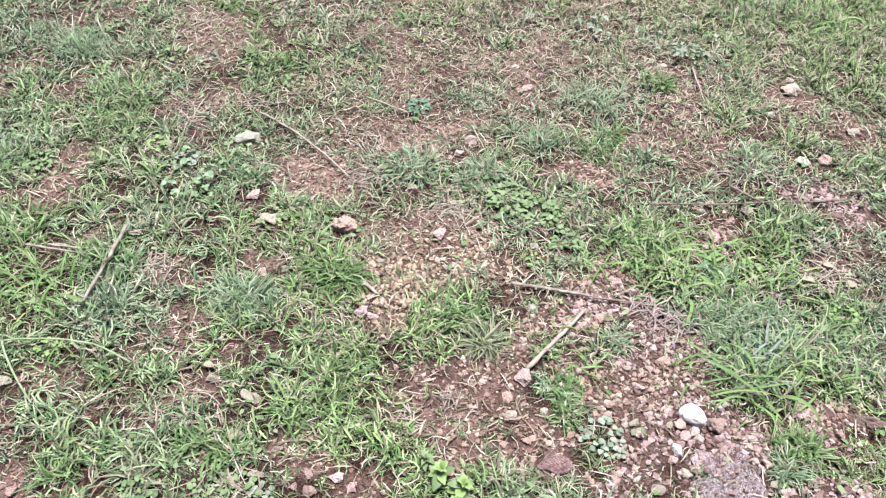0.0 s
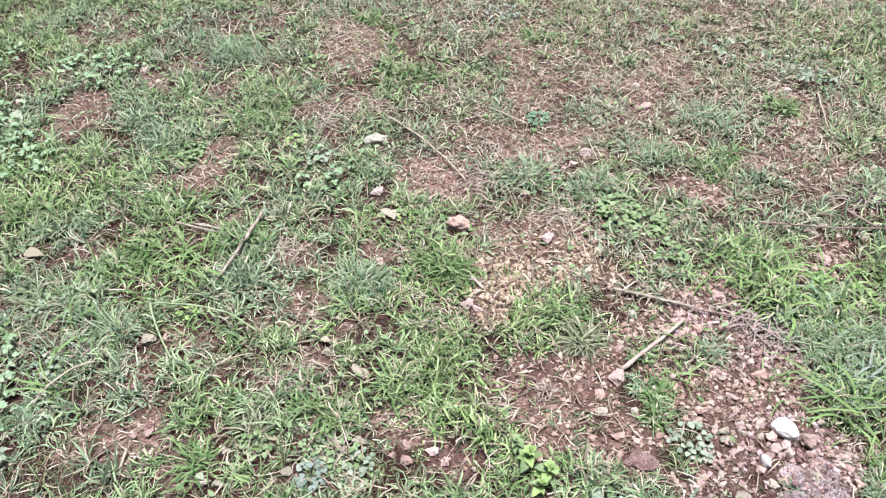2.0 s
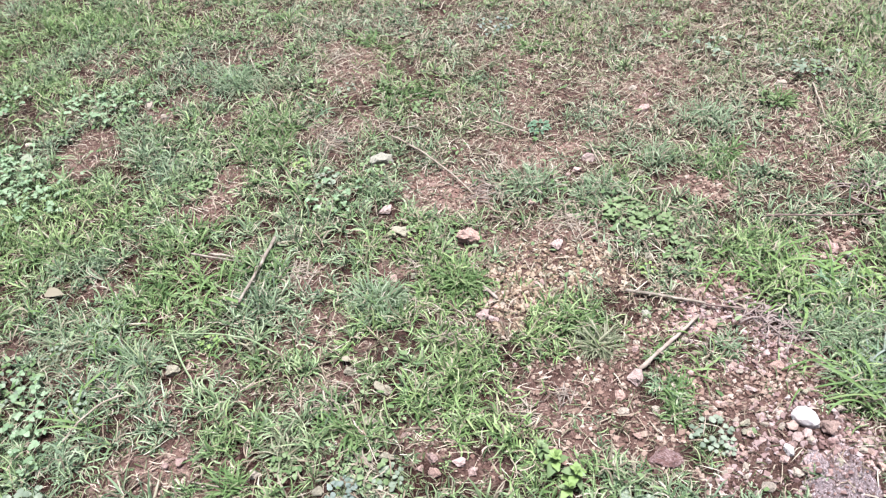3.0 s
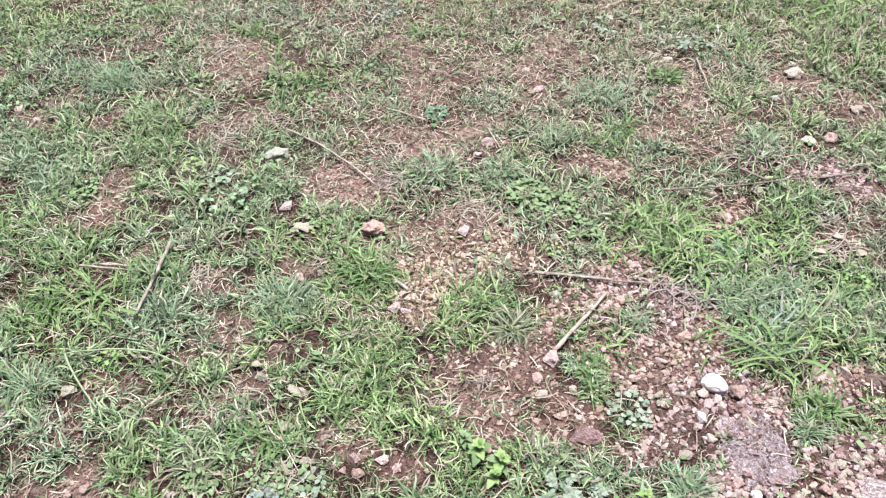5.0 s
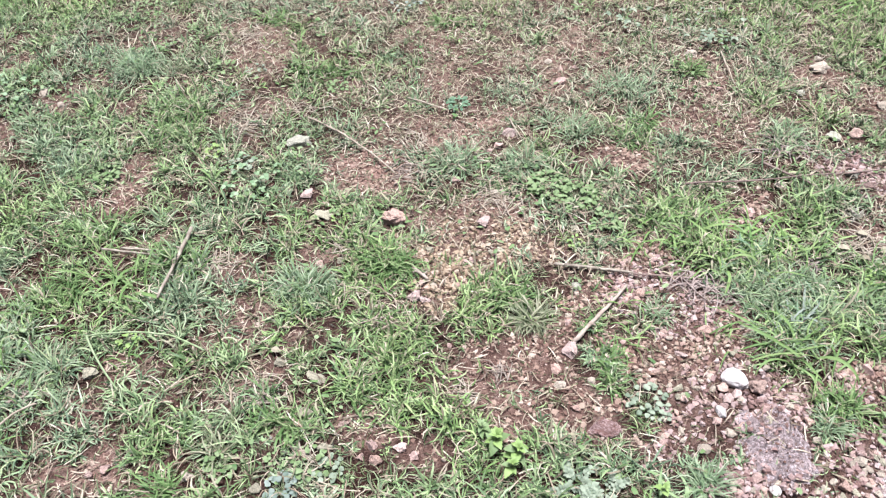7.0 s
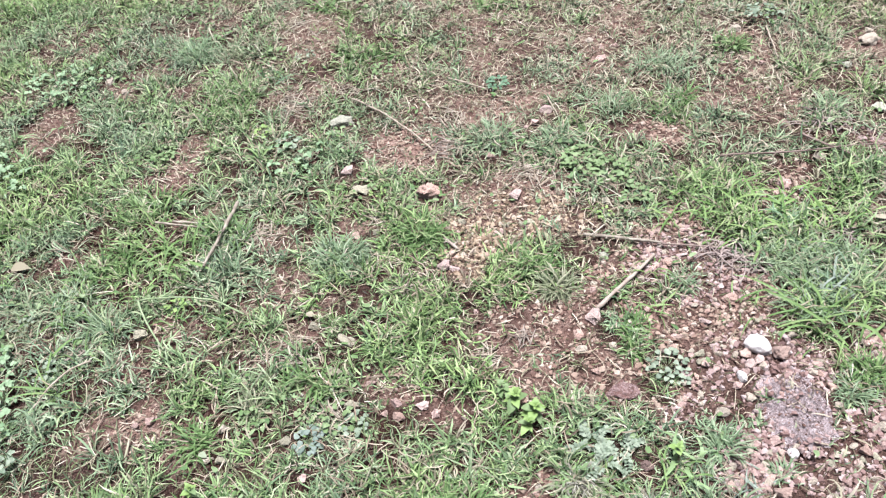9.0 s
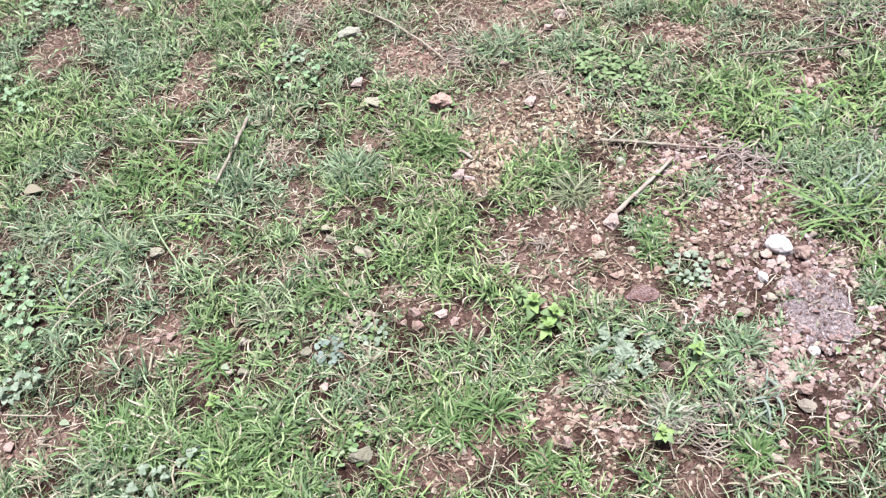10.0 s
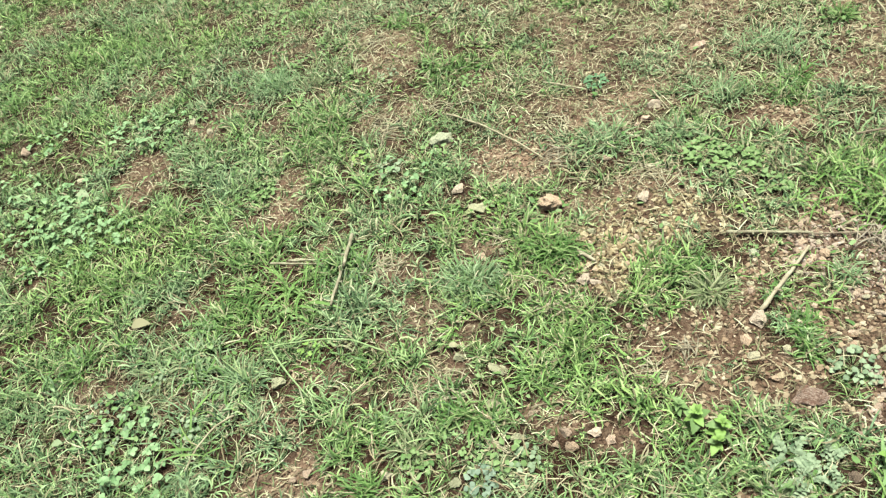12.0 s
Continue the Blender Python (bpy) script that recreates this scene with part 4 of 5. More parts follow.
rosette_herb(-0.311, 0.692, 0.029, 9, "herb")
rosette_herb(-0.942, 1.560, 0.048, 12, "herb")
rosette_herb(-1.022, 1.672, 0.041, 9, "herb")
rosette_herb(-0.276, 1.377, 0.027, 6, "lime")
rosette_herb(-0.532, 1.481, 0.038, 9, "herb")
rosette_herb(-0.047, 0.437, 0.025, 8, "herb")
rosette_herb(0.201, 0.541, 0.023, 7, "herb")
rosette_herb(-0.501, 0.388, 0.033, 10, "silver")
rosette_herb(-0.574, 1.589, 0.043, 12, "bluegreen")
rosette_herb(-0.360, 1.968, 0.041, 8, "herb")
rosette_herb(0.253, 1.498, 0.071, 26, "herb")
rosette_herb(0.322, 1.451, 0.064, 24, "herb")
rosette_herb(0.385, 1.366, 0.041, 12, "herb")
rosette_herb(0.308, 1.287, 0.026, 6, "lime")
rosette_herb(-0.935, 0.775, 0.039, 9, "bluegreen")
rosette_herb(-0.666, 1.655, 0.036, 9, "lime")
rosette_herb(-1.513, 1.771, 0.046, 8, "herb")
rosette_herb(-0.627, 2.059, 0.044, 8, "bluegreen")
rosette_herb(-1.095, 2.564, 0.053, 8, "herb")
rosette_herb(-1.050, 0.902, 0.033, 8, "bluegreen")
rosette_herb(-1.167, 0.834, 0.034, 8, "bluegreen")
rosette_herb(-0.459, 1.659, 0.039, 8, "herb")
rosette_herb(0.985, 1.177, 0.042, 9, "lime")
rosette_herb(0.814, 1.303, 0.034, 8, "lime")
rosette_herb(-0.693, 0.977, 0.031, 8, "lime")
rosette_herb(-0.242, 0.680, 0.045, 9, "herb")
rosette_herb(-0.188, 2.487, 0.084, 10, "silver")
rosette_herb(-0.735, 2.065, 0.058, 8, "herb")
rosette_herb(-1.103, 0.793, 0.049, 8, "bluegreen")
pinnate_herb(0.261, 0.648, 0.046, 5, "bluegreen")
pinnate_herb(0.311, 0.636, 0.044, 5, "bluegreen")
pinnate_herb(0.279, 0.599, 0.039, 4, "bluegreen")
clover_herb(-1.665, 1.537, 0.113, 34, "clover")
clover_herb(-1.541, 1.555, 0.110, 34, "clover")
clover_herb(-1.521, 1.422, 0.124, 40, "clover")
clover_herb(-1.408, 1.452, 0.078, 24, "clover")
clover_herb(-1.447, 1.916, 0.071, 18, "clover")
clover_herb(-1.779, 1.922, 0.071, 14, "clover")
clover_herb(-1.771, 1.680, 0.079, 18, "clover")
clover_herb(-1.066, 0.768, 0.057, 20, "clover")
clover_herb(-0.996, 0.649, 0.068, 26, "clover")
clover_herb(-0.945, 0.540, 0.058, 20, "bluegreen")
clover_herb(-1.358, 1.918, 0.073, 16, "clover")
clover_herb(-0.569, 0.351, 0.063, 16, "bluegreen")
clover_herb(-1.437, 1.467, 0.131, 30, "clover")
clover_herb(-1.601, 1.560, 0.079, 16, "herb")
clover_herb(-1.496, 1.954, 0.076, 14, "clover")
clover_herb(0.819, 2.272, 0.091, 16, "bluegreen")
clover_herb(0.595, 2.370, 0.082, 12, "bluegreen")
clover_herb(-0.523, 1.543, 0.093, 20, "clover")


def dry_leaf(x, y, size, kind):
    global count
    count += 1
    q = random.Random(count)
    size *= 0.8
    LOW.append((x, y, 0.4 * size))
    ob = new("fallen_leaf", leaf_mesh("fallen_leaf", LEAF[kind], "oval", 0.3, q.uniform(0.05, 0.25)))
    yaw = q.uniform(-30, 30)
    ob.matrix_basis = pose(x - 0.5 * size * math.cos(radians(yaw)), y - 0.5 * size * math.sin(radians(yaw)), float(height(x, y)) + 0.014, q.uniform(-8, 8), -4, yaw) @ Matrix.Diagonal((size, size, size * 0.7, 1))
    tagged(ob, {"leafbeige": "dry curled beige leaf lying on grass", "leafyellow": "yellow-green leaf beside a stone", "leafpale": "pale whitish green fallen leaf"}[kind], "leaf", "fallen leaves")


dry_leaf(-1.151, 1.089, 0.060, "leafbeige")
dry_leaf(-1.537, 1.637, 0.060, "leafpale")
dry_leaf(-0.339, 1.369, 0.033, "leafyellow")
dry_leaf(-0.794, 0.452, 0.028, "leafpale")
dry_leaf(-0.004, 0.555, 0.018, "leafpale")
dry_leaf(-0.500, 0.585, 0.026, "leafpale")
dry_leaf(-0.016, 0.429, 0.018, "leafpale")
dry_leaf(-1.234, 0.759, 0.035, "leafpale")
for dx, dy, size in ((-0.045, -0.012, 0.036), (0.012, 0.034, 0.030), (0.047, -0.025, 0.038), (-0.006, -0.046, 0.028)):
    dry_leaf(0.98 + dx, 1.285 + dy, size, "leafbeige")
dry_leaf(-0.273, 0.794, 0.043, "leafbeige")
dry_leaf(-0.360, 0.948, 0.029, "leafbeige")
dry_leaf(-1.880, 2.214, 0.033, "leafpale")

# ---- grass tufts that stand out ----
TUFT_WORDS = {"dry": "withered tuft of whitish dry grass", "green": "dense tuft of fresh green grass", "blue": "dense tuft of fine blue-green grass", "pale": "tuft of pale straw-green grass"}


def clear_of_stones(x, y, margin):
    keep = np.ones(len(x), bool)
    for px, py, r in PLACED:
        keep &= np.hypot(x - px, y - py) > r + margin
        if margin:
            keep &= np.hypot(x - px, y - py + 0.03) > 0.9 * r + margin
    return keep


def grass_tuft(x, y, r, n, kind):
    clumps = max(2, min(12, round((r / 0.042) ** 2)))
    root = tagged(new("grass_tuft"), ("wide " if r > 0.1 else "") + TUFT_WORDS[kind], "grass", "grass tufts")
    root.location = (x, y, 0)
    for c in range(clumps):
        n_c = max(14, int(1.45 * n / clumps))
        ang, far = rng.uniform(0, 2 * np.pi), 0.75 * r * np.sqrt(rng.random()) if c else 0.0
        cx, cy, cr = x + far * np.cos(ang), y + far * np.sin(ang), min(r, 0.062) * rng.uniform(0.75, 1.15)
        roots = np.zeros((n_c, 3))
        a, out = rng.uniform(0, 2 * np.pi, n_c), 0.3 * cr * np.sqrt(rng.random(n_c))
        roots[:, 0], roots[:, 1] = cx + out * np.cos(a), cy + out * np.sin(a)
        free = clear_of_stones(roots[:, 0], roots[:, 1], 0.003)
        roots, a, n_c = roots[free], a[free], int(free.sum())
        if n_c < 3:
            continue
        roots[:, 2] = height(roots[:, 0], roots[:, 1]) - 0.002
        fine = 0.0027 if kind != "green" else 0.0033
        v, f = blades(roots, a + rng.normal(0, 0.6, n_c), cr * rng.uniform(0.55, 1.35, n_c), fine * rng.uniform(0.7, 1.3, n_c), rng.uniform(0.2, 1.3, n_c), rng.uniform(-1.4, 0.2, n_c), rng.normal(0, 0.5, n_c), np.clip(rng.normal(0, 1.1, n_c), -2.2, 2.2))
        part("blade_clump", mesh_arrays("blade_clump", v - (x, y, 0), f, GRASS[kind]), root)


BLADE = {}


def blade_mesh(kind, j):
    """A broad arching blade of unit length, grooved along the middle."""
    if (kind, j) not in BLADE:
        s = np.linspace(0, 1, 9)
        w = 0.036 * np.clip(1.15 - s ** 2.2 * 1.15, 0.02, 1) * np.minimum(1, 0.55 + 2.2 * s)
        rise, droop, sway, turn = ((1.2, -0.9, 0.5, 0.3), (1.0, -0.35, -0.7, -0.5), (0.75, -1.3, 1.1, 0.15), (1.3, -1.5, -1.2, 0.6), (0.5, -0.5, 0.2, -0.8), (0.9, -1.1, 1.7, 0.4))[j]
        e, a = rise + (droop - rise) * s ** 1.1, sway * s ** 1.3
        x, y, z = [np.concatenate([[0], np.cumsum(d)[:-1]]) / 8 for d in (np.cos(e) * np.cos(a), np.cos(e) * np.sin(a), np.sin(e))]
        z = np.maximum(z, 0.02 + 0.02 * s)
        tw = turn * s
        out = np.stack([-np.sin(a) * np.cos(tw), np.cos(a) * np.cos(tw), np.sin(tw)], -1) * w[:, None]
        mid = np.stack([x, y, z - 0.3 * w], -1)
        verts = np.stack([np.stack([x, y, z], -1) + out, mid, np.stack([x, y, z], -1) - out], 1).reshape(-1, 3)
        quads = np.array([(3 * k + c, 3 * k + c + 1, 3 * k + c + 4, 3 * k + c + 3) for k in range(8) for c in range(2)])
        BLADE[kind, j] = mesh_arrays("blade", verts, [quads], BROAD[kind])
    return BLADE[kind, j]


BROAD = {
    "green": leaf_material("broad_green_blade", [(0.0, (0.077, 0.147, 0.039)), (0.7, (0.139, 0.216, 0.07)), (1.0, (0.216, 0.277, 0.116))], per="object"),
    "blue": leaf_material("broad_blue_blade", [(0.0, (0.085, 0.154, 0.085)), (1.0, (0.185, 0.255, 0.162))], per="object"),
    "pale": leaf_material("broad_pale_blade", [(0.0, (0.193, 0.239, 0.116)), (1.0, (0.323, 0.347, 0.216))], per="object"),
    "bright": GRASS["bright"],
    "wide": leaf_material("wide_pale_blade", [(0.0, (0.145, 0.215, 0.090)), (1.0, (0.230, 0.310, 0.150))], per="object"),
    "silver": GRASS["silver"],
}


def broad_grass(x, y, r, n, kind):
    global count
    count += 1
    q = random.Random(count)
    root = tagged(new("broad_grass_plant"), {"wide": "pale green plant with wide strap leaves", "green": "green grass plant with broad arching blades", "blue": "blue-green grass plant with broad blades", "pale": "pale grass plant with broad blades", "bright": "bright green grass plant with broad soft blades", "silver": "silvery grass plant with broad curling blades"}[kind], "grass plant", "broad grass plants")
    root.location = (x, y, float(height(x, y)))
    for k in range(int(1.7 * n)):
        size = r * q.uniform(0.7, 1.6)
        m = pose(q.gauss(0, 0.25 * r), q.gauss(0, 0.25 * r), 0, 0, q.uniform(-12, 16), 137.5 * k + q.uniform(-25, 25)) @ Matrix.Diagonal((size, size * ({"bright": q.uniform(0.45, 0.75), "wide": q.uniform(1.5, 2.1), "silver": q.uniform(0.45, 0.7)}.get(kind, q.uniform(0.4, 0.7))), size * 0.8, 1))
        reach = [m @ Vector((s, 0, 0)) for s in (0.3, 0.6, 0.9)]
        if not clear_of_stones(np.array([x + p.x for p in reach]), np.array([y + p.y for p in reach]), -0.004).all():
            continue
        part("blade", blade_mesh(kind, q.choice((2, 3, 5)) if kind == "silver" else q.randrange(6)), root, m)


grass_tuft(-0.340, 1.139, 0.079, 260, "blue")
grass_tuft(0.807, 1.064, 0.156, 420, "blue")
grass_tuft(-0.149, 1.237, 0.082, 220, "green")
grass_tuft(0.199, 1.045, 0.057, 140, "pale")
grass_tuft(-0.311, 0.776, 0.074, 90, "green")
grass_tuft(0.182, 1.590, 0.070, 150, "blue")
grass_tuft(0.534, 1.743, 0.091, 130, "green")
grass_tuft(0.336, 1.762, 0.086, 110, "blue")
grass_tuft(-0.016, 1.614, 0.065, 120, "blue")
grass_tuft(-0.792, 1.772, 0.080, 130, "green")
grass_tuft(-0.895, 2.103, 0.094, 90, "pale")
grass_tuft(-1.000, 2.062, 0.085, 90, "blue")
grass_tuft(0.474, 1.940, 0.084, 110, "blue")
grass_tuft(-0.441, 2.050, 0.105, 120, "green")
grass_tuft(0.483, 1.059, 0.042, 70, "blue")
grass_tuft(0.141, 1.122, 0.049, 80, "green")
grass_tuft(0.907, 1.704, 0.073, 100, "blue")
grass_tuft(0.998, 1.178, 0.084, 120, "green")
grass_tuft(0.715, 2.032, 0.070, 90, "green")
grass_tuft(-0.619, 2.405, 0.080, 80, "green")
grass_tuft(-0.058, 2.350, 0.064, 60, "green")
grass_tuft(1.292, 2.408, 0.199, 240, "green")
grass_tuft(1.090, 2.498, 0.126, 120, "green")
grass_tuft(-0.875, 1.354, 0.090, 110, "green")
grass_tuft(-0.645, 1.221, 0.096, 120, "green")
grass_tuft(-0.446, 0.406, 0.132, 330, "green")
grass_tuft(-0.662, 0.446, 0.106, 200, "green")
grass_tuft(0.250, 0.570, 0.034, 60, "dry")
grass_tuft(0.366, 0.512, 0.040, 110, "dry")
grass_tuft(0.497, 0.685, 0.050, 130, "blue")
grass_tuft(0.586, 0.589, 0.033, 60, "blue")
grass_tuft(0.750, 0.770, 0.045, 100, "blue")
grass_tuft(0.790, 0.830, 0.050, 90, "green")
grass_tuft(-0.449, 0.746, 0.060, 70, "pale")
grass_tuft(-0.006, 0.504, 0.084, 150, "green")
grass_tuft(0.490, 0.440, 0.050, 100, "green")
grass_tuft(0.987, 1.404, 0.030, 50, "dry")
grass_tuft(0.775, 1.180, 0.030, 60, "dry")
grass_tuft(0.135, 0.410, 0.040, 80, "green")
grass_tuft(-0.842, 0.909, 0.083, 110, "blue")
grass_tuft(-1.039, 0.897, 0.073, 80, "pale")
grass_tuft(-1.037, 2.092, 0.107, 110, "blue")
grass_tuft(-0.983, 0.959, 0.086, 120, "blue")
grass_tuft(-1.702, 2.510, 0.142, 110, "green")
grass_tuft(-0.834, 1.835, 0.105, 140, "green")
grass_tuft(-1.542, 2.317, 0.088, 60, "blue")
grass_tuft(-0.938, 1.108, 0.100, 120, "green")
grass_tuft(-0.959, 2.545, 0.120, 110, "green")
grass_tuft(-2.017, 2.249, 0.141, 110, "green")
grass_tuft(-1.278, 1.002, 0.090, 110, "green")
grass_tuft(-0.504, 0.610, 0.068, 90, "green")
grass_tuft(0.249, 0.556, 0.055, 60, "pale")
grass_tuft(-0.985, 2.147, 0.123, 60, "blue")
grass_tuft(-1.222, 1.798, 0.097, 50, "blue")
grass_tuft(0.505, 1.931, 0.089, 60, "blue")
grass_tuft(0.739, 1.272, 0.102, 90, "blue")
grass_tuft(0.767, 1.138, 0.112, 90, "blue")
grass_tuft(0.696, 1.126, 0.083, 80, "blue")
grass_tuft(0.750, 0.995, 0.093, 90, "blue")
broad_grass(-0.750, 1.162, 0.110, 14, "green")
broad_grass(-0.597, 1.130, 0.045, 8, "blue")
broad_grass(-0.232, 0.861, 0.069, 8, "green")
broad_grass(0.614, 0.959, 0.085, 8, "green")
broad_grass(0.681, 1.294, 0.103, 14, "bright")
broad_grass(0.549, 1.285, 0.074, 10, "bright")
broad_grass(0.500, 1.340, 0.075, 11, "bright")
broad_grass(0.600, 1.330, 0.085, 12, "bright")
broad_grass(0.640, 1.240, 0.095, 13, "bright")
broad_grass(0.730, 1.360, 0.085, 12, "bright")
broad_grass(0.720, 1.220, 0.090, 12, "bright")
broad_grass(0.580, 1.220, 0.075, 10, "bright")
broad_grass(0.830, 1.270, 0.080, 11, "bright")
broad_grass(0.900, 1.330, 0.080, 10, "bright")
broad_grass(0.470, 1.270, 0.060, 9, "bright")
broad_grass(0.660, 1.400, 0.070, 9, "bright")
broad_grass(1.250, 2.380, 0.100, 10, "bright")
broad_grass(1.360, 2.500, 0.110, 10, "bright")
broad_grass(0.778, 1.319, 0.084, 12, "bright")
broad_grass(0.376, 1.059, 0.049, 7, "green")
broad_grass(0.343, 0.929, 0.052, 8, "green")
broad_grass(-0.415, 1.118, 0.038, 8, "green")
broad_grass(0.289, 1.303, 0.040, 7, "bright")
broad_grass(-0.689, 0.921, 0.051, 9, "green")
broad_grass(0.876, 1.237, 0.069, 8, "green")
broad_grass(0.401, 0.588, 0.067, 11, "green")
broad_grass(0.296, 0.559, 0.048, 8, "green")
broad_grass(0.545, 0.562, 0.070, 14, "silver")
broad_grass(0.437, 0.622, 0.052, 6, "wide")
broad_grass(0.616, 0.472, 0.059, 10, "green")
broad_grass(-0.950, 0.929, 0.072, 10, "green")
broad_grass(0.763, 1.048, 0.079, 12, "silver")
broad_grass(-0.627, 0.447, 0.058, 9, "green")
broad_grass(-0.907, 0.721, 0.074, 9, "green")
broad_grass(-1.303, 1.225, 0.072, 9, "green")
broad_grass(-1.166, 1.026, 0.066, 9, "green")
broad_grass(-0.836, 0.930, 0.066, 9, "pale")
broad_grass(-0.665, 1.914, 0.071, 7, "blue")
broad_grass(-0.969, 0.820, 0.053, 8, "blue")
broad_grass(0.412, 1.102, 0.053, 8, "bright")
broad_grass(0.709, 1.231, 0.086, 9, "blue")
broad_grass(0.395, 0.981, 0.056, 7, "green")
broad_grass(0.806, 1.173, 0.071, 8, "green")
broad_grass(-0.806, 1.175, 0.085, 10, "green")
broad_grass(-1.002, 0.929, 0.069, 7, "blue")
broad_grass(-0.873, 0.813, 0.078, 6, "green")
broad_grass(0.680, 0.961, 0.117, 8, "green")
broad_grass(0.594, 1.011, 0.059, 6, "green")
broad_grass(0.782, 0.918, 0.104, 8, "green")
broad_grass(0.348, 0.955, 0.040, 7, "green")
broad_grass(0.332, 1.050, 0.036, 8, "bright")
broad_grass(0.323, 1.215, 0.030, 6, "bright")
broad_grass(0.183, 0.848, 0.030, 7, "blue")
broad_grass(0.765, 1.050, 0.058, 14, "blue")
broad_grass(0.825, 1.085, 0.060, 14, "blue")
broad_grass(0.720, 1.000, 0.052, 10, "green")
broad_grass(0.785, 0.990, 0.055, 12, "blue")
broad_grass(0.292, 0.742, 0.032, 9, "green")
broad_grass(0.335, 0.738, 0.028, 8, "green")
grass_tuft(0.348, 0.958, 0.040, 40, "green")
grass_tuft(0.352, 0.905, 0.038, 44, "green")
grass_tuft(0.345, 0.868, 0.032, 34, "green")
grass_tuft(0.332, 1.050, 0.034, 30, "green")
dead_stalks(0.555, 1.165, 0.055, 22, "brush")
dead_stalks(0.625, 1.120, 0.050, 16, "strawdead")
rosette_herb(0.297, 1.150, 0.022, 5, "herb")


# ---- the grass cover: small starry tufts of arching blades, thin over the bare patches ----
def scatter(n, lo_x, hi_x, lo_y, hi_y):
    return rng.uniform(lo_x, hi_x, n), rng.uniform(lo_y, hi_y, n)


def sward(name, roots, tuft, straw, length, width, rings, label, curl=1.75):
    """Blades of the given tufts as one mesh, with the tuft's hue and each blade's withering."""
    n = len(roots)
    a = rng.uniform(0, 2 * np.pi, n)
    out = 0.008 * np.sqrt(rng.random(n))
    roots = roots + np.stack([out * np.cos(a), out * np.sin(a), np.zeros(n)], -1)
    roots[:, 2] = height(roots[:, 0], roots[:, 1]) - 0.002
    rise = rng.uniform(0.35, 1.4, n)
    v, f = blades(roots, a + rng.normal(0, 0.5, n), length, width, rise, rise - rng.uniform(0.5, 2.6, n), rng.normal(0, 0.5, n), np.clip(rng.normal(0, curl, n), -2.8, 2.8), rings)
    me = mesh_arrays(name, v, f, MEADOW)
    along = np.append(np.repeat(np.linspace(0, 1, rings)[:-1], 2), 1.0)
    wither = np.where(rng.random(n) < straw, rng.uniform(0.6, 1.0, n), 0)[:, None] + (rng.random(n) ** 3)[:, None] * along[None] ** 3
    me.attributes.new("withering", "FLOAT", "POINT").data.foreach_set("value", np.clip(wither, 0, 1).astype(np.float32).ravel())
    me.attributes.new("tuft_hue", "FLOAT", "POINT").data.foreach_set("value", np.repeat(tuft, 2 * rings - 1).astype(np.float32))
    return tagged(new(name, me), label, "grass", kind="stuff")


def grass_cover(name, tufts, lo_y, hi_y, rings, length, width, label):
    x, y = scatter(tufts, -3.4, 2.6, lo_y, hi_y)
    open_soil, _ = cover(x, y)
    rich, dry = richness(x, y), dryness(x, y)
    thin = 0.05 + 0.45 * vnoise(x, y, 0.2, 21) + 0.75 * vnoise(x, y, 0.055, 22)
    bareness = np.clip(open_soil * 1.15, 0, 1) ** 0.8
    dense = np.clip((thin - 0.36) * 2.2, 0.14, 1) * (1 - 0.86 * bareness) * rich / 1.4 * (1 - 0.24 * dry)
    dense = dense * np.clip(1 - 1.6 * outside(x, y), 0.16, 1)
    keep = (rng.random(tufts) < dense) & clear_of_stones(x, y, 0.010)
    x, y, rich, dry, open_soil = x[keep], y[keep], rich[keep], dry[keep], open_soil[keep]
    size = rng.uniform(0.55, 1.3, len(x)) * (0.62 + 0.38 * rich) * (1 - 0.25 * dry) * (1 - 0.35 * np.clip(cover(x, y - 0.03)[0], 0, 1))
    for px, py, r in PLACED:
        size = size * np.clip((np.hypot(x - px, y - py + 0.015) - r) / 0.04, 0.45, 1)
    for px, py, r in LOW:
        size = size * np.clip((np.hypot(x - px, y - py + 0.01) - r) / 0.03, 0.6, 1)
    hue = np.clip(1.5 * vnoise(x, y, 0.28, 23) + 0.7 * vnoise(x, y, 0.09, 24) - 0.64 + 0.2 * dry - 0.55 * (rich - 1) - 0.15 * np.clip(-x - 0.7, 0, 1) + rng.normal(0, 0.22, len(x)), 0, 1)
    straw = np.clip(0.12 + 0.29 * dry - 0.08 * np.clip(-x - 0.7, 0, 1) + 0.25 * (vnoise(x, y, 0.15, 26) - 0.4) + 0.2 * open_soil, 0.03, 0.6)
    broad = rng.uniform(0.7, 1.35, len(x)) * np.clip(0.8 + 0.2 * rich, 0.8, 1.2)
    per = np.where(open_soil > 0.6, rng.integers(4, 9, len(x)), rng.integers(8, 18, len(x)))
    n = int(per.sum())
    roots = np.repeat(np.stack([x, y, 0 * x], -1), per, 0)
    sward(name, roots, np.repeat(hue, per), np.repeat(straw, per), rng.uniform(*length, n) * np.repeat(size, per), rng.uniform(*width, n) * np.repeat(broad, per), rings, label)


grass_cover("grass", 37000, -0.30, 1.75, 5, (0.022, 0.070), (0.0018, 0.0040), "short green and grey-green grass growing in starry tufts")
grass_cover("thin_grass", 26000, 1.75, 3.75, 4, (0.022, 0.066), (0.0022, 0.0042), "short faded green and straw grass in uneven clumps")

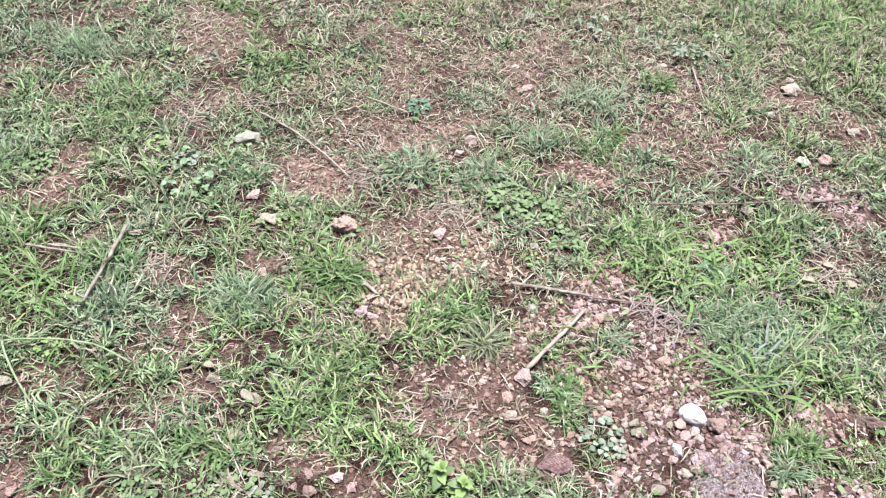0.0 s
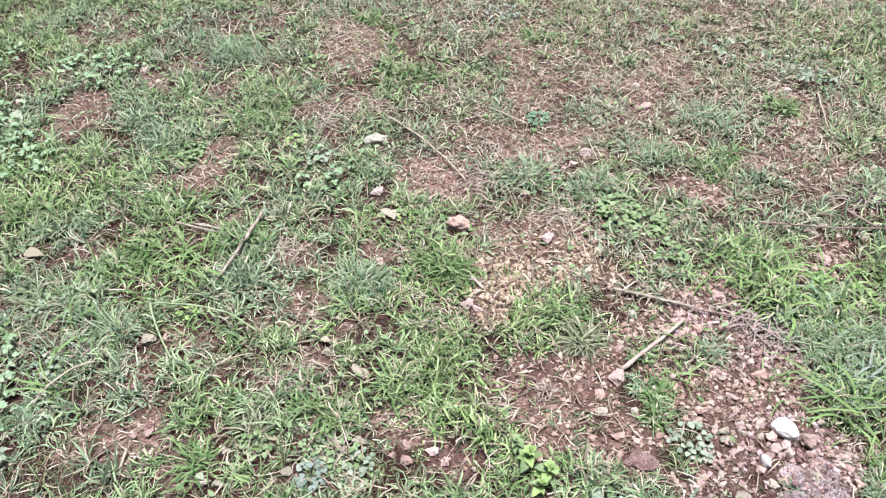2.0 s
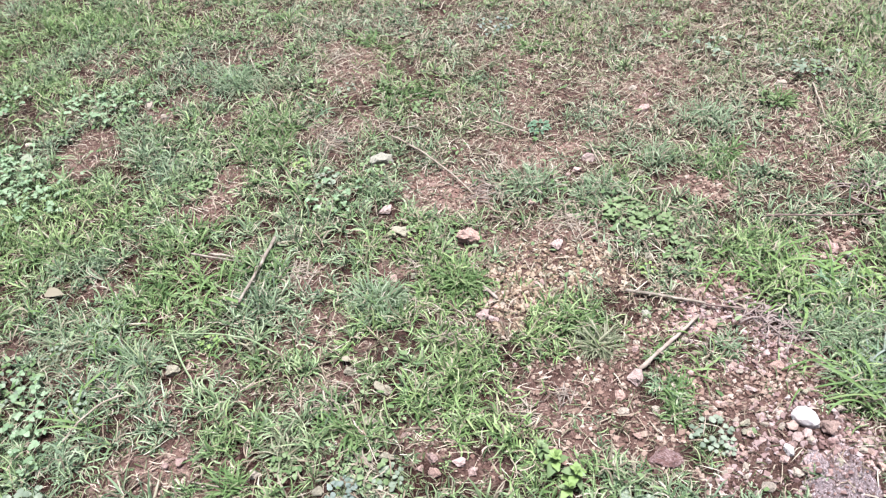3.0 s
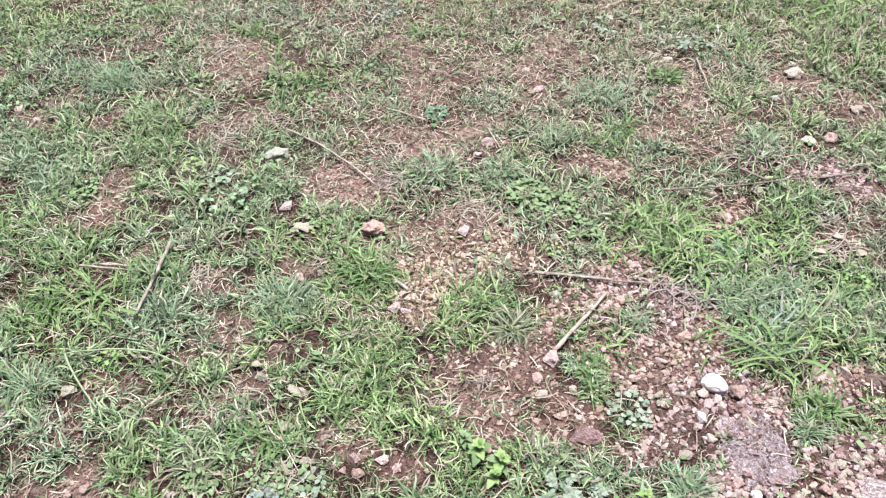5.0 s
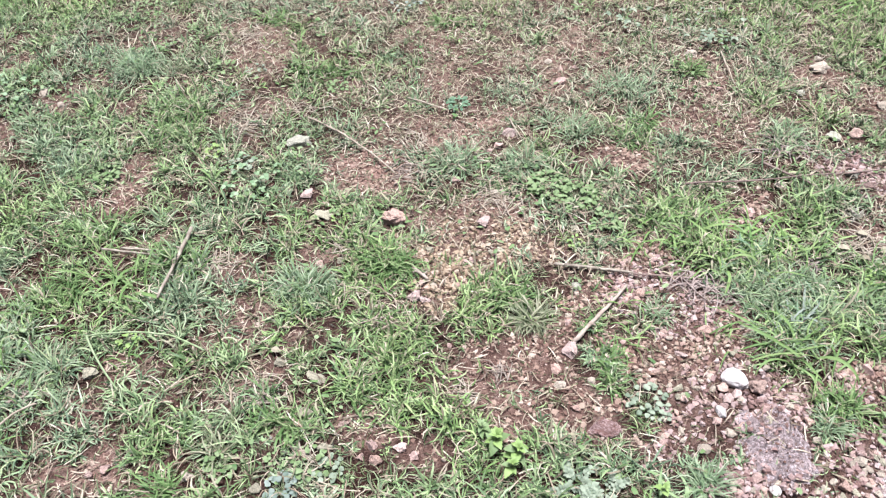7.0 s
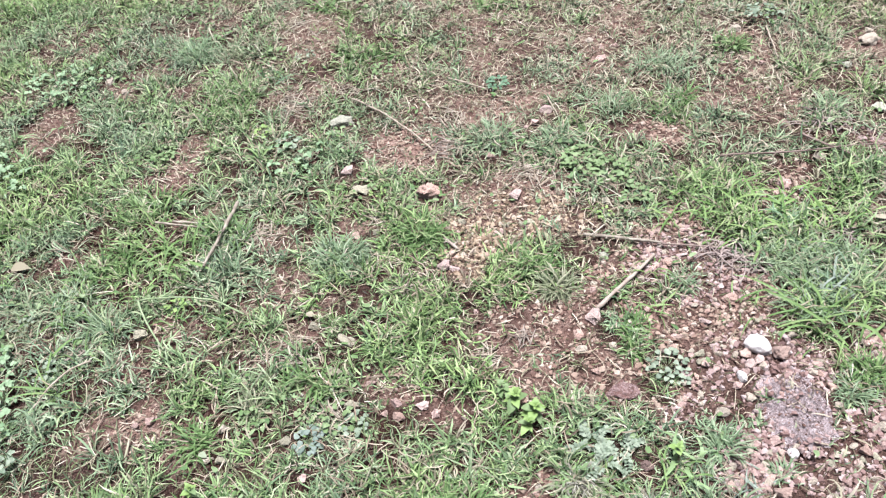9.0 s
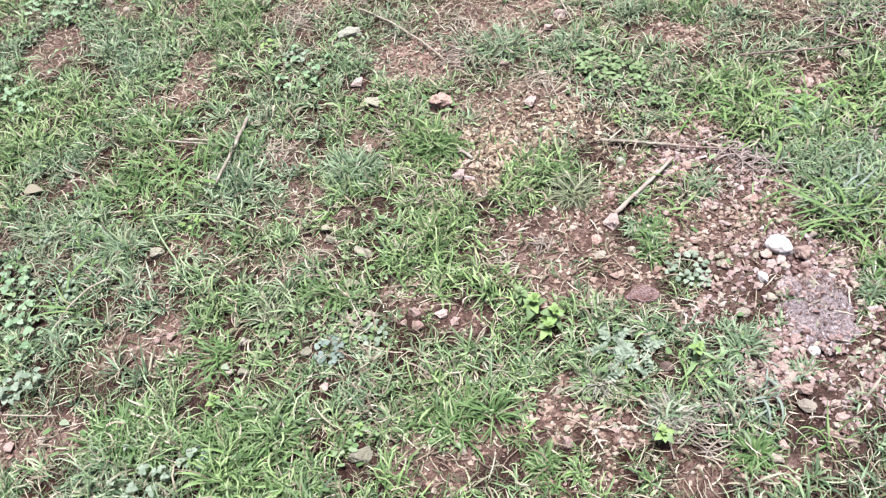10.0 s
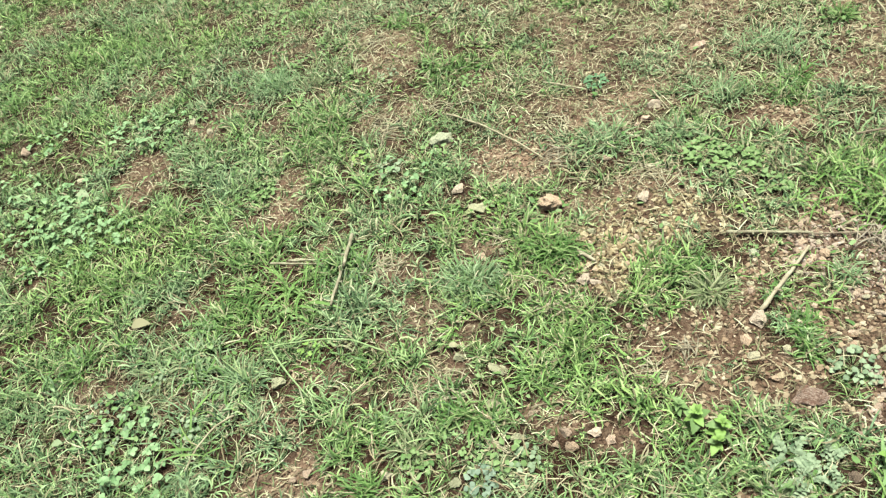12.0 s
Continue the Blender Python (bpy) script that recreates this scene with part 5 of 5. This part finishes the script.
# ---- the same meadow going on all round, coarser the further off ----
n = 20000
x, y = scatter(n, -9, 8, -6, 11)
off = np.hypot(x + 0.4, y - 1.7)
keep = (outside(x, y) > 0.12) & (rng.random(n) < np.clip(1.5 - off / 6, 0.05, 1) * np.clip(2.4 * vnoise(x, y, 0.35, 91) - 0.3, 0.12, 1) * np.clip(4 * outside(x, y), 0, 1))
x, y = x[keep], y[keep]
per = rng.integers(5, 9, len(x))
k = int(per.sum())
hue = np.clip(1.4 * vnoise(x, y, 0.4, 23) - 0.3 + rng.normal(0, 0.2, len(x)), 0, 1)
sward("meadow", np.repeat(np.stack([x, y, 0 * x], -1), per, 0) + np.append(rng.normal(0, 0.015, (k, 2)), np.zeros((k, 1)), 1), np.repeat(hue, per), np.full(k, 0.15), rng.uniform(0.05, 0.12, k), rng.uniform(0.006, 0.012, k), 4, "sparse green grass of the surrounding meadow", 0.5)

# ---- a low thatch of short curling blades filling the gaps: olive and brown, faded to straw on the open side ----
def thatch(name, n, mat, faded, label):
    x, y = scatter(n, -3.3, 2.4, -0.2, 3.7)
    open_soil, gravelly = cover(x, y)
    fade = np.clip((y - 1.2) / 0.7 + 0.9 * (x + 0.1) + 0.6 * (vnoise(x, y, 0.2, 52) - 0.5), 0, 1)
    keep = rng.random(n) < (0.35 + 0.75 * vnoise(x, y, 0.08, 51)) * (1 - 0.72 * open_soil) * (1 - 0.5 * gravelly.clip(0, 1)) * np.clip(1 - 2 * outside(x, y), 0.15, 1) * (fade if faded else 1 - 0.6 * fade)
    keep &= clear_of_stones(x, y, 0.0)
    x, y = x[keep], y[keep]
    k = len(x)
    v, f = blades(np.stack([x, y, height(x, y) - 0.001], -1), rng.uniform(0, 6.28, k), rng.uniform(0.014, 0.042, k), rng.uniform(0.0014, 0.0028, k), rng.uniform(0.0, 1.1, k), rng.uniform(-1.0, 0.2, k), rng.uniform(-0.5, 0.5, k), np.clip(rng.normal(0, 1.6, k), -2.6, 2.6), 4)
    tagged(new(name, mesh_arrays(name, v, f, mat)), label, "grass", kind="stuff")


thatch("short_grass", 200000, THATCH, False, "low thatch of short olive and brown grass")
thatch("faded_short_grass", 120000, FADED, True, "low thatch of short faded grey-green and straw grass")

# ---- small round leaves of creeping weeds between the grass ----
n = 26000
x, y = scatter(n, -2.6, 1.7, 0.25, 3.2)
open_soil, gravelly = cover(x, y)
keep = rng.random(n) < np.clip(3.2 * vnoise(x, y, 0.22, 81) * vnoise(x, y, 0.07, 82) - 0.95, 0, 1) * (1 - 0.9 * open_soil) * np.where(x < -0.2, 1, 0.6)
x, y = x[keep], y[keep]
k = len(x)
v, f = blades(np.stack([x, y, height(x, y) + rng.uniform(0.004, 0.028, k)], -1), rng.uniform(0, 6.28, k), rng.uniform(0.010, 0.021, k), rng.uniform(0.006, 0.011, k), rng.uniform(-0.1, 0.6, k), rng.uniform(-0.6, 0.1, k), rng.uniform(-0.5, 0.5, k), rng.uniform(-0.4, 0.4, k))
tagged(new("creeping_weed_leaves", mesh_arrays("creeping_weed_leaves", v, f, CREEPER)), "small rounded green leaves of creeping weeds in grass", "weed", kind="stuff")

# ---- dry litter: dead blades and thin runners lying flat ----
n = 185000
x, y = scatter(n, -3.2, 2.3, -0.1, 3.6)
open_soil, gravelly = cover(x, y)
dry = dryness(x, y)
keep = rng.random(n) < np.clip(0.6 * vnoise(x, y, 0.12, 31) + 0.25 * vnoise(x, y, 0.4, 32) + 0.05 + 0.55 * open_soil * (1 - np.clip(1.6 * gravelly, 0, 1)), 0, 1) * (1 - 0.55 * gravelly.clip(0, 1)) * (0.38 + 0.95 * dry + 0.5 * open_soil) * np.clip(1 - 2 * outside(x, y), 0.1, 1)
keep &= clear_of_stones(x, y, 0.0)
roots = np.stack([x[keep], y[keep], height(x[keep], y[keep]) + 0.001 + (0.004 + 0.012 * (1 - open_soil[keep])) * rng.random(keep.sum())], -1)
k = len(roots)
v, f = blades(roots, rng.uniform(0, 6.28, k), (0.014 + 0.060 * rng.random(k) ** 1.6) * (1 - 0.25 * open_soil[keep]), rng.uniform(0.0014, 0.0030, k), rng.uniform(-0.1, 0.5, k), rng.uniform(-0.5, 0.1, k), rng.uniform(-0.4, 0.4, k), np.clip(rng.normal(0, 1.3, k), -2.4, 2.4), 4)
tagged(new("dry_grass_litter", mesh_arrays("dry_grass_litter", v, f, LITTER)), "dead straw-coloured grass blades lying on the soil", "litter", kind="stuff")

# ---- gravel: pebbles that can be told apart, then the small rest ----
PEBBLE_WORDS = {"pink": "small pinkish pebble among the gravel", "rust": "small rust-red pebble among the gravel", "tan": "small tan pebble among the gravel", "cream": "small cream pebble among the gravel", "beige": "small yellowish pebble among the gravel"}
PEBBLES = {key: [rock_mesh("pebble", 900 + 40 * k + j, STONE[key], 10 + 2 * j, 0, worn=j > 2) for j in range(6)] for k, key in enumerate(PEBBLE_WORDS)}
n = 250000
x, y = scatter(n, -1.6, 1.7, 0.1, 2.6)
open_soil, gravelly = cover(x, y)
clump = np.clip(1.5 * vnoise(x, y, 0.08, 41) + 0.1, 0.3, 1)
keep = (rng.random(n) < gravelly ** 1.1 * clump * 0.66 + 0.08 * open_soil) & clear_of_stones(x, y, 0.0)
for px, py, rx, ry in SLABS:
    keep &= (np.hypot((x - px) / rx, (y - py) / ry) > 0.85) | (rng.random(n) < 0.09)
x, y = x[keep], y[keep]
size = (0.0066 + 0.0105 * rng.random(len(x)) ** 2.0) * np.clip(0.62 + 0.4 * gravelly[keep], 0.6, 1.05)
order = np.argsort(-size)
near = order[(x[order] > -0.35) & (x[order] < 0.95) & (y[order] > 0.4) & (y[order] < 1.45)][:280]
kinds = list(PEBBLE_WORDS)
for j in near:
    key = kinds[int(rng.choice(5, p=[0.26, 0.16, 0.18, 0.24, 0.16]))]
    s = size[j] * 1.15
    ob = new("pebble", PEBBLES[key][int(rng.integers(6))])
    ob.matrix_basis = pose(x[j], y[j], float(height(x[j], y[j])) + 0.14 * s, *rng.uniform(-30, 30, 2), rng.uniform(0, 360)) @ Matrix.Diagonal((s * 1.15, s * 0.95, s * 0.75, 1))
    tagged(ob, PEBBLE_WORDS[key], "pebble", "gravel pebbles")
rest = np.setdiff1d(np.arange(len(x)), near)


def grit(name, x, y, size, mat, label, shapes):
    """Many small stones in one mesh, each a turned and squashed copy of a few hulls."""
    made = []
    for me in shapes:
        co = np.empty(len(me.vertices) * 3, np.float32)
        me.vertices.foreach_get("co", co)
        tris = np.array([t.vertices[:] for t in me.loop_triangles] if me.loop_triangles else [])
        if not len(tris):
            me.calc_loop_triangles()
            tris = np.array([t.vertices[:] for t in me.loop_triangles])
        made.append((co.reshape(-1, 3), tris))
    vs, fs, at = [], [], 0
    z = height(x, y)
    for px, py, rx, ry in SLABS:
        z = np.maximum(z, float(height(px, py)) + 0.010 * (1 - ((x - px) ** 2 / rx ** 2 + (y - py) ** 2 / ry ** 2)))
    which = rng.integers(len(made), size=len(x))
    for w, (co, tris) in enumerate(made):
        sel = np.where(which == w)[0]
        turn, tilt = rng.uniform(0, 6.28, len(sel)), rng.uniform(-0.5, 0.5, len(sel))
        s = size[sel][:, None] * rng.uniform([0.9, 0.8, 0.65], [1.3, 1.1, 1.0], (len(sel), 3))
        p = co[None] * s[:, None]
        px, pz = p[..., 0] * np.cos(tilt)[:, None] - p[..., 2] * np.sin(tilt)[:, None], p[..., 0] * np.sin(tilt)[:, None] + p[..., 2] * np.cos(tilt)[:, None]
        c, q = np.cos(turn)[:, None], np.sin(turn)[:, None]
        out = np.stack([px * c - p[..., 1] * q + x[sel][:, None], px * q + p[..., 1] * c + y[sel][:, None], pz + (z[sel] + 0.2 * size[sel])[:, None]], -1)
        vs.append(out.reshape(-1, 3))
        fs.append((tris[None] + (at + np.arange(len(sel)) * len(co))[:, None, None]).reshape(-1, 3))
        at += len(sel) * len(co)
    tagged(new(name, mesh_arrays(name, np.concatenate(vs), [np.concatenate(fs)], mat, smooth=False)), label, "gravel", kind="stuff")


HULLS = [rock_mesh("hull", 700 + j, GRAVEL, 8 + j // 2, 0, worn=False) for j in range(6)]
CLOD = gravel_material("dry_red_clods", [(0.0, (0.040, 0.020, 0.016)), (0.5, (0.13, 0.074, 0.057)), (0.85, (0.25, 0.165, 0.135)), (1.0, (0.34, 0.255, 0.215))])
CRUMBS = [rock_mesh("crumb_hull", 760 + j, SOIL, 7, 0, worn=False) for j in range(3)]
sandy = rest[np.hypot((x[rest] - 0.03) / 0.30, (y[rest] - 1.22) / 0.17) < 1]
pinkish = rest[np.minimum(np.hypot((x[rest] - 0.66) / 0.26, (y[rest] - 0.70) / 0.24), np.minimum(np.hypot((x[rest] - 0.50) / 0.14, (y[rest] - 1.12) / 0.12), np.hypot((x[rest] - 1.10) / 0.2, (y[rest] - 1.54) / 0.16))) < 0.85 + 0.3 * rng.random(len(rest))]
mixed_rest = np.setdiff1d(rest, np.concatenate([sandy, pinkish]))
grit("gravel", x[mixed_rest], y[mixed_rest], size[mixed_rest] * 1.15, GRAVEL, "mixed pink, rust and cream gravel on red soil", HULLS)
grit("pinkish_gravel", x[pinkish], y[pinkish], size[pinkish] * 1.15, PINKISH, "pale pinkish gravel round a flat rock", HULLS)
grit("sandy_gravel", x[sandy], y[sandy], size[sandy] * 1.3, SANDY, "yellowish fine gravel scattered on brown soil", HULLS)
n = 82000
x, y = scatter(n, -2.2, 1.6, 0.2, 2.9)
open_soil, gravelly = cover(x, y)
keep = rng.random(n) < 0.05 + 0.6 * open_soil
x, y = x[keep], y[keep]
grit("soil_crumbs", x, y, 0.0025 + 0.0075 * rng.random(len(x)) ** 2.5, CLOD, "small crumbs and clods of red-brown soil", CRUMBS)
n = 82000
x, y = scatter(n, -2.2, 1.7, 0.2, 2.9)
open_soil, gravelly = cover(x, y)
keep = rng.random(n) < 0.05 + 0.12 * dryness(x, y) + 0.25 * np.clip(gravelly, 0, 1) + 0.36 * np.clip(open_soil - 0.25, 0, 1) * np.clip(1.6 * vnoise(x, y, 0.06, 71) - 0.1, 0.1, 1)
x, y = x[keep], y[keep]
grit("fine_grit", x, y, 0.0026 + 0.0042 * rng.random(len(x)) ** 2, CLOD, "fine reddish grit strewn over bare soil", CRUMBS)
for me in HULLS + CRUMBS:
    bpy.data.meshes.remove(me)
